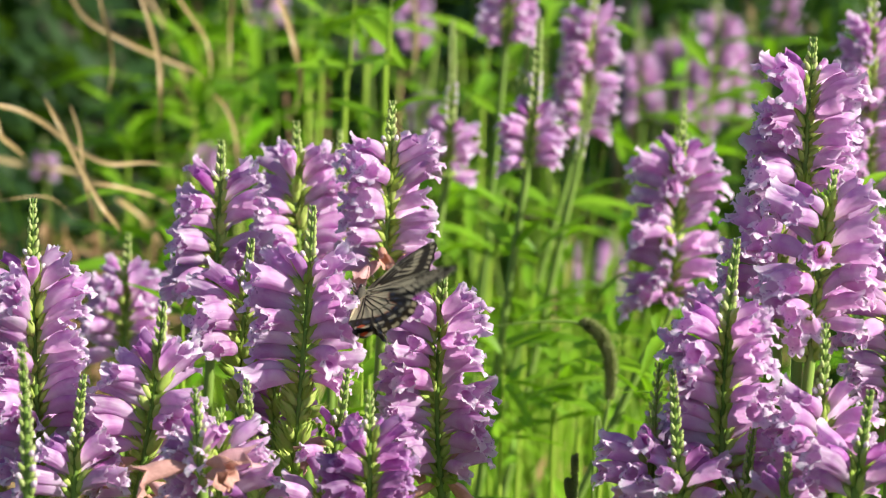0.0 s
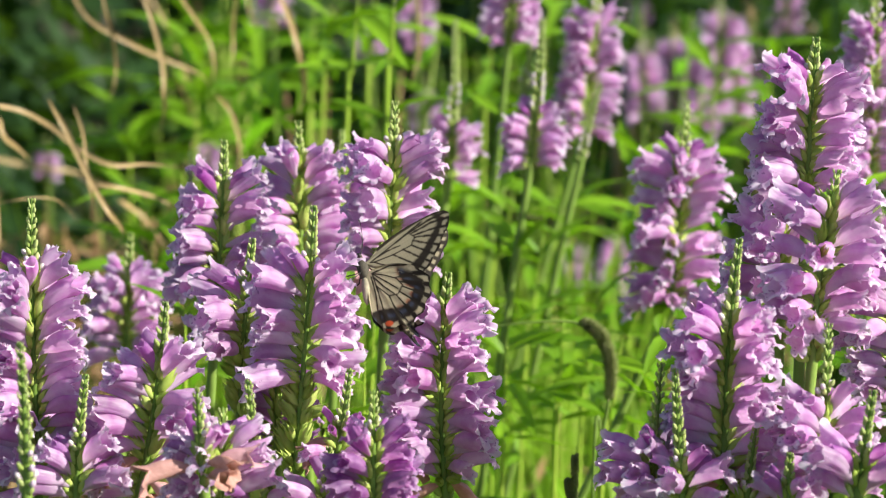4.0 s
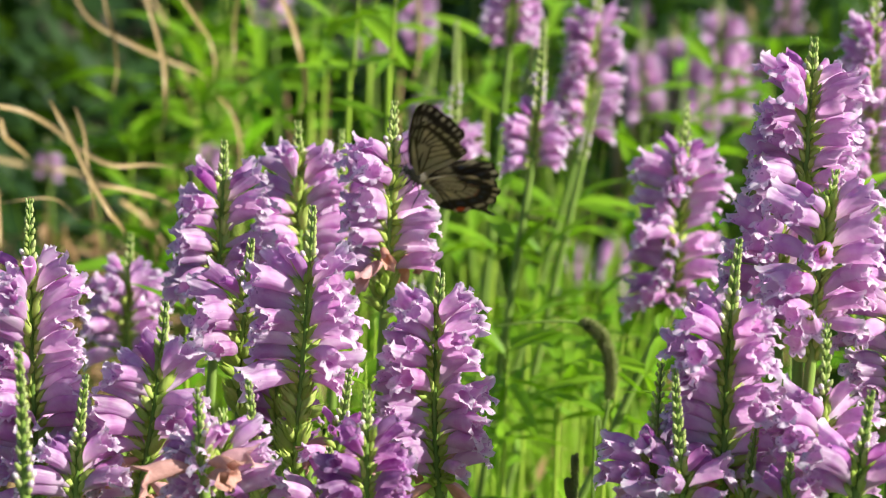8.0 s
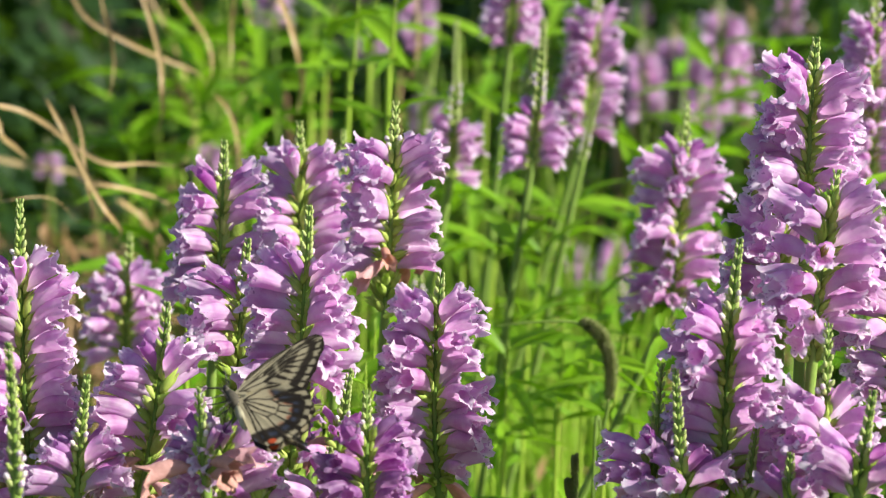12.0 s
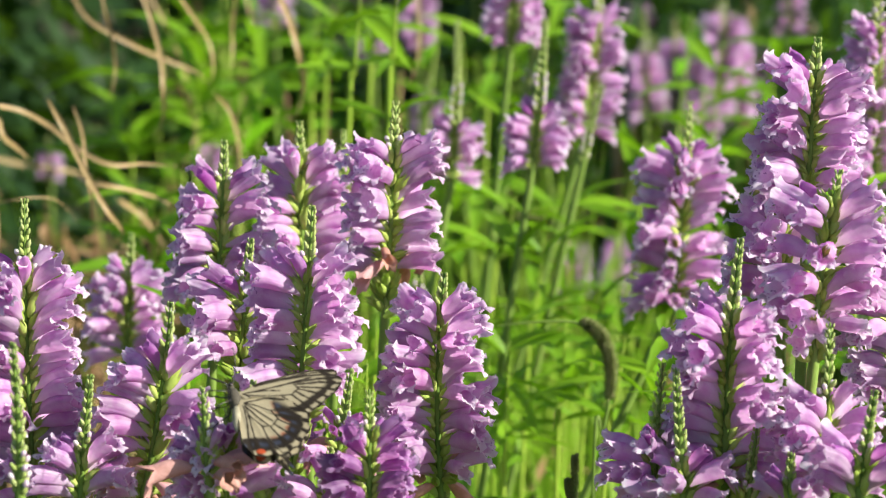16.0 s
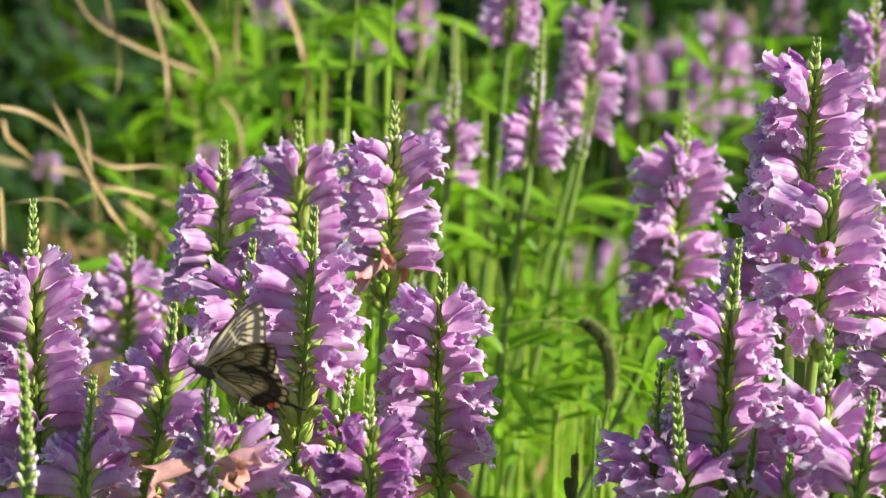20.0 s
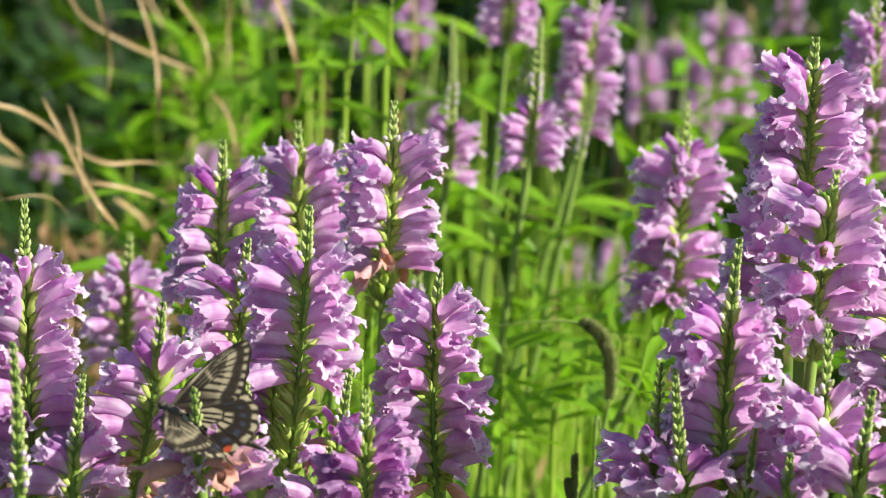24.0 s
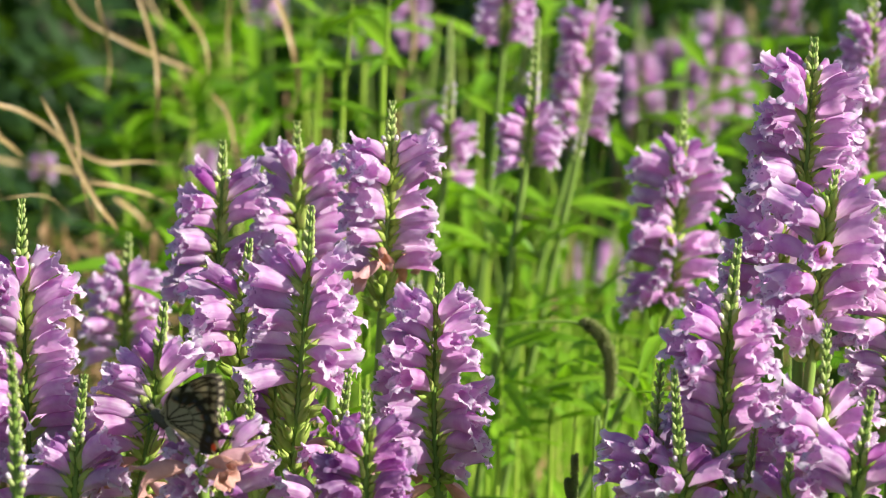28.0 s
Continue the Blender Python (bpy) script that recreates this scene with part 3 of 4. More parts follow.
plant(3.140, 0.1824, 0.7700, 0.1812, 0.7413, 0.1802, 0.7052, 0.7485, 0.7268, 45, "K", 0.84, far=True, pairs=3)
plant(2.785, 0.4571, 0.8757, 0.4569, 0.8377, 0.4566, 0.7802, 0.8630, 0.7930, 45, "K", 0.95, far=True, pairs=3)
plant(2.850, 0.2590, 0.9584, 0.2630, 0.9019, 0.2670, 0.8455, 0.9391, 0.8455, 33, "K", 0.95, far=True, pairs=3)
plant(2.900, 0.2857, 0.9313, 0.2827, 0.8787, 0.2797, 0.8261, 0.9117, 0.8261, 54, "K", 0.95, far=True, pairs=3)
plant(2.950, 0.3172, 0.9711, 0.3122, 0.9105, 0.3072, 0.8499, 0.9499, 0.8499, 60, "K", 0.95, far=True, pairs=3)
plant(2.820, 0.3248, 0.9736, 0.3278, 0.9146, 0.3308, 0.8557, 0.9577, 0.8557, 36, "K", 0.95, far=True, pairs=3)
plant(3.020, 0.3763, 0.9406, 0.3703, 0.8928, 0.3643, 0.8450, 0.9202, 0.8450, 63, "K", 0.95, far=True, pairs=3)
plant(2.900, 0.2387, 0.9411, 0.2447, 0.8951, 0.2507, 0.8492, 0.9149, 0.8492, 27, "K", 0.95, far=True, pairs=3)
plant(3.100, 0.4058, 0.9162, 0.4018, 0.8847, 0.3978, 0.8532, 0.8988, 0.8532, 57, "K", 0.95, far=True, pairs=3)
plant(2.750, 0.2851, 0.8986, 0.2831, 0.8673, 0.2811, 0.8360, 0.8830, 0.8360, 51, "K", 0.95, far=True, pairs=3)
plant(3.050, 0.3663, 0.8933, 0.3683, 0.8622, 0.3703, 0.8311, 0.8795, 0.8311, 39, "K", 0.95, far=True, pairs=3)


# ---------------------------------------------------------------- dry grass and foxtails
dry_grass = tagged(new("dry_grass"), "clump of dry tan arching grass blades beside the flowers", "grass")
dry_grass.matrix_basis = pose(-0.60, 1.95, -0.02)
BLADES = [0]


def smooth_line(points, steps):
    """Points along a smooth curve through the given ones."""
    pts = [points[0]] + points + [points[-1]]
    out = []
    for i in range(1, len(pts) - 2):
        p0, p1, p2, p3 = (np.array(p) for p in pts[i - 1:i + 3])
        for s in range(steps):
            t = s / steps
            out.append(0.5 * (2 * p1 + (p2 - p0) * t + (2 * p0 - 5 * p1 + 4 * p2 - p3) * t * t + (3 * p1 - p0 - 3 * p2 + p3) * t ** 3))
    out.append(np.array(pts[-1]))
    return out


def ribbon(line, width, seed):
    """A folded grass blade that twists a little along its line."""
    rng = random.Random(seed)
    verts, faces = [], []
    n = len(line)
    ph = rng.uniform(0, 6)
    for i, p in enumerate(line):
        s = i / (n - 1)
        way = Vector(line[min(i + 1, n - 1)] - line[max(i - 1, 0)]).normalized()
        side = way.cross(Vector((0, 1, 0))).normalized()
        face = way.cross(side)
        a = -0.55 + 0.4 * math.sin(2.5 * s + ph)
        w = width * 0.5 * (0.25 + 0.75 * math.sin(math.pi * min(1, 0.25 + 0.75 * s)) ** 0.6)
        w *= min(1.0, 0.1 + 9 * s) * min(1.0, 0.08 + 3 * (1 - s))
        d = side * math.cos(a) + face * math.sin(a)
        e = face * math.cos(a) - side * math.sin(a)
        for k, up in ((-1, .35), (-.5, .1), (0, 0), (.5, .1), (1, .35)):
            verts.append(Vector(p) + d * w * k + e * w * up)
    for i in range(n - 1):
        for k in range(4):
            a = i * 5 + k
            faces.append((a, a + 1, a + 6, a + 5))
    return verts, faces


def blade(y, width, points):
    """One dry blade in the plane at depth y, through (x, z) points."""
    BLADES[0] += 1
    line = [(x, y + 0.02 * math.sin(i * 1.3 + BLADES[0]), z) for i, (x, z) in enumerate(points)]
    line = [p - np.array((-0.60, 1.95, -0.02)) for p in smooth_line(line, 6)]
    me = mesh_of("blade", *ribbon(line, width * 0.75, BLADES[0]), [DULL_STRAW if y > 2.1 else STRAW])
    part("blade", me, dry_grass)


def culms():
    rng = random.Random(8)
    for i in range(7):
        lean = rng.uniform(-.05, .12)
        q = [(rng.uniform(-.05, .05), rng.uniform(-.05, .05), 0), (lean * .4, 0, .55), (lean, .02, 1.1), (lean * 1.6, .03, 1.35)]
        part("culm", mesh_of("culm", *tube([Vector(p) for p in smooth_line(q, 5)], [.003] * 16, 6), [DULL_STRAW]), dry_grass)


culms()
blade(1.71, 0.0046, [(-0.210, 1.086), (-0.200, 1.055), (-0.191, 1.030), (-0.189, 1.009), (-0.192, 0.990), (-0.198, 0.973)])
blade(1.76, 0.0059, [(-0.124, 1.083), (-0.110, 1.059), (-0.101, 1.035), (-0.098, 1.015), (-0.100, 0.996), (-0.104, 0.983)])
blade(1.86, 0.0042, [(-0.280, 1.076), (-0.260, 1.047), (-0.231, 1.028), (-0.206, 1.013), (-0.183, 1.002), (-0.173, 0.993)])
blade(1.76, 0.0028, [(-0.239, 1.083), (-0.233, 1.055), (-0.232, 1.035), (-0.233, 1.015), (-0.235, 0.996)])
blade(1.81, 0.0036, [(-0.196, 1.079), (-0.182, 1.053), (-0.172, 1.033), (-0.167, 1.016), (-0.166, 1.004)])
blade(1.59, 0.0047, [(-0.293, 1.014), (-0.273, 1.007), (-0.253, 0.997), (-0.232, 0.986), (-0.210, 0.977), (-0.189, 0.975), (-0.170, 0.970)])
blade(1.49, 0.0044, [(-0.238, 1.027), (-0.229, 1.008), (-0.214, 0.985), (-0.200, 0.965), (-0.194, 0.953), (-0.195, 0.943), (-0.206, 0.933)])
blade(1.54, 0.0028, [(-0.231, 1.016), (-0.223, 1.001), (-0.218, 0.978), (-0.216, 0.961), (-0.218, 0.944)])
blade(1.58, 0.0043, [(-0.235, 0.968), (-0.221, 0.966), (-0.203, 0.963), (-0.185, 0.954), (-0.172, 0.945)])
blade(1.69, 0.0046, [(-0.299, 0.994), (-0.295, 0.982), (-0.290, 0.972), (-0.283, 0.960)])
blade(2.28, 0.0072, [(-0.421, 0.888), (-0.375, 0.875), (-0.343, 0.867), (-0.310, 0.855)])
blade(1.91, 0.0034, [(-0.153, 1.072), (-0.161, 1.038), (-0.162, 1.017), (-0.160, 1.000)])
blade(1.84, 0.0042, [(-0.168, 0.990), (-0.159, 0.977), (-0.152, 0.960), (-0.149, 0.939)])
blade(2.31, 0.0041, [(-0.186, 1.046), (-0.173, 0.994), (-0.163, 0.957), (-0.151, 0.923)])
blade(1.38, 0.0031, [(-0.251, 0.991), (-0.246, 0.975), (-0.244, 0.961), (-0.246, 0.943)])
blade(1.48, 0.0013, [(-0.271, 0.966), (-0.251, 0.972), (-0.231, 0.970), (-0.220, 0.952)])
blade(2.31, 0.0047, [(-0.276, 1.046), (-0.250, 0.994), (-0.239, 0.952), (-0.230, 0.910), (-0.223, 0.868)])
blade(2.29, 0.0057, [(-0.241, 0.954), (-0.231, 0.923), (-0.228, 0.902), (-0.240, 0.868)])
blade(1.88, 0.0056, [(-0.247, 0.906), (-0.232, 0.891), (-0.218, 0.878), (-0.207, 0.869)])
blade(2.01, 0.0027, [(-0.022, 1.061), (-0.019, 1.021), (-0.021, 0.998), (-0.028, 0.980)])

def leafy_stem(y, xt, zt, xb, zb, r, pairs, size, seed, sway="H"):
    """A bright green stem without flowers; narrow leaves in pairs."""
    rng = random.Random(seed)
    slope = (xt - xb) / (zt - zb)
    xr = xb + slope * (zb - 0.3) * -0.4
    root = tagged(new("leafy_stem"), "bright green leafy stem without flowers", "plant", "leafy stems")
    root.matrix_basis = pose(xr, y, -0.02)
    SWAYING.append((root, sway, zt, y))
    base = Vector((xr, y, -0.02))
    line = [Vector(p) for p in smooth_line([(xr, y, -0.02), (xr * .6 + xb * .4, y, zb * .5), (xb, y, zb), ((xb + xt) / 2, y, (zb + zt) / 2), (xt, y, zt)], 4)]
    n = len(line)
    part("stem", mesh_of("stem", *tube([p - base for p in line], [r * 0.8 * (1 - 0.9 * (i / (n - 1)) ** 3) for i in range(n)], 7), [BRIGHT_STEM]), root)
    az = rng.uniform(0, 360)
    for i in range(pairs):
        q = 0.42 + 0.56 * (i + 0.5) / pairs
        p = line[int(q * (n - 1))].lerp(line[min(n - 1, int(q * (n - 1)) + 1)], q * (n - 1) % 1) - base
        az += 90 + rng.uniform(-20, 20)
        for k in (0, 180):
            part("leaf", LEAVES[rng.randrange(3)], root, Matrix.Translation(p) @ pose(0, 0, 0, rng.uniform(-30, 30), rng.uniform(-55, 5), az + k) @ Matrix.Scale(size * rng.uniform(.7, 1.1), 4))


leafy_stem(1.604, -0.0533, 1.0820, -0.0619, 0.9804, 0.0026, 4, 0.7, 0)
leafy_stem(1.555, -0.0286, 1.0925, -0.0349, 0.9977, 0.003, 3, 0.7, 1)
leafy_stem(2.005, -0.0522, 1.0525, -0.0594, 0.9757, 0.0026, 5, 0.8, 2)
leafy_stem(2.003, -0.0864, 1.0436, -0.0963, 0.9485, 0.0026, 5, 0.8, 3)
leafy_stem(2.100, 0.0425, 1.0172, 0.0350, 0.9172, 0.0026, 5, 0.8, 4)
leafy_stem(1.681, 0.0489, 0.9409, 0.0314, 0.8571, 0.0024, 4, 0.8, 5)
leafy_stem(2.005, 0.1044, 1.0525, 0.0972, 0.9893, 0.0026, 5, 0.8, 6)
leafy_stem(2.205, -0.1108, 1.0377, -0.1168, 0.9382, 0.0026, 6, 0.9, 7)
leafy_stem(1.876, 0.0983, 0.8957, 0.0923, 0.7909, 0.0022, 5, 0.558, 8)
leafy_stem(1.577, 0.0641, 0.9296, 0.0525, 0.8262, 0.002, 6, 0.558, 9)
leafy_stem(1.473, 0.0931, 0.9133, 0.0830, 0.8160, 0.002, 6, 0.62, 10)
leafy_stem(1.419, 0.0378, 0.8971, 0.0346, 0.8028, 0.002, 6, 0.62, 11)
leafy_stem(1.423, 0.0706, 0.9096, 0.0656, 0.8118, 0.002, 6, 0.62, 12)
leafy_stem(1.466, 0.0256, 0.8734, 0.0297, 0.7897, 0.002, 6, 0.62, 13)
leafy_stem(1.372, 0.1026, 0.9200, 0.0901, 0.8225, 0.002, 5, 0.62, 15)
leafy_stem(1.323, -0.0361, 0.9300, -0.0413, 0.8296, 0.0026, 3, 0.496, 16)
leafy_stem(1.221, -0.0382, 0.9278, -0.0405, 0.8522, 0.0022, 4, 0.558, 17)
leafy_stem(1.733, 0.0024, 0.9508, -0.0063, 0.8464, 0.0024, 3, 0.8, 18)
leafy_stem(1.832, 0.0212, 0.9365, 0.0129, 0.8262, 0.0024, 4, 0.8, 19)
leafy_stem(1.170, -0.0578, 0.9228, -0.0564, 0.8670, 0.002, 4, 0.558, 20)
leafy_stem(1.276, -0.1327, 0.9515, -0.1342, 0.8672, 0.0022, 5, 0.558, 21)
leafy_stem(1.323, 0.1202, 0.9300, 0.1111, 0.8391, 0.0022, 5, 0.558, 23)
leafy_stem(1.996, 0.2186, 1.0038, 0.2119, 0.8670, 0.0026, 8, 0.9, 24)
leafy_stem(2.199, 0.2899, 1.0036, 0.2860, 0.8837, 0.0024, 8, 0.9, 25)
leafy_stem(1.786, 0.1441, 0.9636, 0.1360, 0.8522, 0.0024, 7, 0.9, 26)
leafy_stem(1.385, 0.2317, 0.9913, 0.2302, 0.9044, 0.0022, 6, 0.558, 27)
leafy_stem(1.780, -0.2081, 0.9317, -0.2101, 0.8200, 0.0024, 8, 1, 28)
leafy_stem(2.102, -0.1530, 1.0265, -0.1568, 0.9074, 0.0024, 7, 1, 29)
leafy_stem(2.299, -0.2245, 0.9947, -0.2271, 0.8693, 0.0024, 8, 1.1, 30)
leafy_stem(2.394, -0.2990, 0.9539, -0.3001, 0.8228, 0.0024, 8, 1.2, 31)


def foxtail(line, r, label, frac=0.62):
    """A bristly green foxtail head on a thin stalk that reaches the ground."""
    rng = random.Random(int(r * 1e6))
    x, y = line[-1][0], line[-1][1]
    root = tagged(new("foxtail_grass"), label, "grass", "foxtail grasses")
    root.matrix_basis = pose(x, y, -0.02)
    base = np.array((x, y, -0.02))
    pts = [p - base for p in smooth_line(line, 6)]
    head = pts[:int(len(pts) * frac)]
    part("stalk", mesh_of("stalk", *tube([Vector(p) for p in pts], [.0009] * len(pts), 6), [STEM]), root)
    pieces = []
    for _ in range(2600):
        i = rng.randrange(len(head) - 1)
        p = Vector(head[i]).lerp(Vector(head[i + 1]), rng.random())
        s = i / len(head)
        way = Vector(head[i] - head[i + 1]).normalized()
        d = (Vector((rng.gauss(0, 1), rng.gauss(0, 1), rng.gauss(0, 1))).normalized() + way * 0.7).normalized()
        rr = r * (0.55 + 0.45 * math.sin(math.pi * (0.15 + 0.8 * s)))
        pieces.append(tube([p, p + d * rr * 0.45, p + d * rr * 0.75, p + d * rr * 1.6], [.0004, .00055, .0003, .00006], 4))
    part("seed_head", mesh_of("seed_head", *joined(pieces), [BRISTLE]), root, None, "bristly dull green seed head")
    return base, root


BRISTLE = green_material("bristle", (0.13, 0.15, 0.045), (0.30, 0.31, 0.12), 80, 0.4, "island")
fox_base, nodding = foxtail([(0.0732, 1.267, 0.9380), (0.0774, 1.267, 0.9355), (0.0822, 1.267, 0.9302), (0.0854, 1.267, 0.9222), (0.0867, 1.267, 0.9132), (0.0865, 1.267, 0.9043), (0.0854, 1.267, 0.8938), (0.0827, 1.267, 0.8787), (0.0782, 1.267, 0.8515), (0.0782, 1.285, 0.45), (0.0782, 1.295, -0.02)], 0.0030, "nodding green foxtail seed head among the leaves", 0.58)
foxtail([(0.0539, 1.048, 0.9137), (0.0547, 1.048, 0.9092), (0.056, 1.048, 0.9017), (0.057, 1.048, 0.8941), (0.057, 1.068, 0.5), (0.057, 1.078, -0.02)], 0.0016, "dark foxtail seed head standing among the leaves", 0.62)
blade_line = smooth_line([(0.0762, 1.267, 0.9356), (0.0657, 1.267, 0.9386), (0.0512, 1.267, 0.9386), (0.0381, 1.267, 0.9376), (0.0265, 1.267, 0.9360)], 5)
part("leaf_blade", mesh_of("leaf_blade", *tube([Vector(p - fox_base) for p in blade_line], [.0011 - .0009 * i / len(blade_line) for i in range(len(blade_line))], 6), [STEM]), nodding)


# ---------------------------------------------------------------- the butterfly
def wing_material(name):
    """Scaled wing: black and cream pigment held by the mesh, with fine scale grain."""
    m = Nodes(name)
    at = m.tree.nodes.new("ShaderNodeVertexColor")
    at.layer_name = "pigment"
    c = m.coords()
    g = m.noise(2600, 2.0, c)
    col = m.mix(m.math("MULTIPLY", g, 0.25), at.outputs[0], (0.10, 0.08, 0.05))
    m.bump(g, 0.25, 0.0002)
    return m.finish(col, 0.6, 0.52, m.mix(0.10, col, (0.55, 0.44, 0.28)), 0.25)


def plain_material(name, a, b, scale, rough=0.6, spec=0.4):
    m = Nodes(name)
    n = m.noise(scale, 3.0, m.coords())
    m.bump(n, 0.5, 0.0005)
    return m.finish(m.mix(n, a, b), rough, 0, None, spec)


WING = wing_material("wing")
FUR = plain_material("body_fur", (0.03, 0.025, 0.02), (0.09, 0.08, 0.05), 900, 0.8)
BELLY = plain_material("belly", (0.50, 0.46, 0.30), (0.08, 0.07, 0.05), 260, 0.8)
CHITIN = plain_material("chitin", (0.015, 0.012, 0.01), (0.03, 0.025, 0.02), 800, 0.35)
BLACK, CREAM, BLUE, RED = np.array((.020, .015, .011)), np.array((.55, .49, .32)), np.array((.07, .10, .17)), np.array((.60, .10, .03))
FORE = [(7, 7), (13.5, 18), (18.5, 29), (21.5, 38.5), (21.8, 43.5), (20.4, 46.6), (17.5, 47), (10, 43.5), (0, 38), (-7, 33.5), (-10, 30), (-8, 18), (-5, 8), (-4, 4)]
HIND = [(2, 6), (3, 15), (0, 26), (-6, 33), (-14, 34), (-20, 32), (-25, 29.3), (-28.5, 26.2), (-30.5, 24.6), (-33, 23.8), (-38.6, 27.6), (-38.2, 25.2), (-33, 20.8),
        (-31.2, 18.5), (-33, 14), (-32, 8), (-26, 3), (-12, 1)]


def step(x, e, w):
    """0 below e, 1 above, soft over w."""
    return np.clip((x - e) / w + 0.5, 0.0, 1.0)


def reach(u, v, line):
    """Distance of the points (u, v) from a bent line, in millimetres."""
    best = np.full(u.shape, 1e9)
    for (ax, ay), (bx, by) in zip(line, line[1:]):
        dx, dy = bx - ax, by - ay
        k = np.clip(((u - ax) * dx + (v - ay) * dy) / (dx * dx + dy * dy), 0, 1)
        best = np.minimum(best, np.hypot(u - ax - k * dx, v - ay - k * dy))
    return best


def within(u, v, ring):
    """1 inside a closed outline, else 0."""
    odd = np.zeros(u.shape, bool)
    for (ax, ay), (bx, by) in zip(ring, ring[1:] + ring[:1]):
        if ay != by:
            odd ^= ((ay > v) != (by > v)) & (u < (bx - ax) * (v - ay) / (by - ay) + ax)
    return odd


FORE_CELL = [(0, 3), (4, 9), (9, 17), (13.2, 24), (10.4, 27), (6.2, 25), (2.6, 15), (0, 5)]
FORE_VEINS = [[(1.5, 5), (5, 12), (7, 19)], [(13, 24), (18, 35), (20.8, 44)], [(12.6, 25.5), (16.5, 36), (17.6, 47)], [(11.4, 26.6), (13, 37), (13, 45.2)], [(10.2, 27), (9.5, 36), (8, 42.6)],
              [(8.4, 26), (5, 35), (3.2, 39.6)], [(6.2, 25), (1, 33), (-1.6, 37)], [(4.6, 20.5), (-2, 29.5), (-5.4, 34.6)], [(2.6, 15), (-4, 25), (-8.6, 31.2)],
              [(0, 5), (-5, 16), (-9, 27)], [(9, 17), (14, 25), (17.5, 31)]]
HIND_CELL = [(-1, 3), (-2.5, 9), (-5, 15.5), (-9, 18.6), (-13.6, 16), (-14, 11.5), (-8, 5)]
HIND_VEINS = [[(-1.5, 3.5), (-6.5, 10.5), (-10.5, 16)], [(-3, 3.6), (-8.5, 8.6), (-13, 14)], [(-3, 2.6), (-12, 4.6), (-24, 5.6), (-31, 7)], [(-1, 3), (2.2, 12), (1.5, 21)], [(-4.5, 15), (-3.5, 23), (-4, 31)], [(-7, 17.4), (-9, 26), (-11, 34)], [(-9.6, 18.4), (-14, 27), (-17.4, 33)],
              [(-12.4, 17), (-18.5, 25), (-22.8, 30.4)], [(-13.8, 15), (-23, 22), (-29, 26), (-41, 28.4)], [(-14, 11.5), (-24, 15.5), (-31.5, 18)], [(-8, 5), (-20, 8), (-32, 11)]]


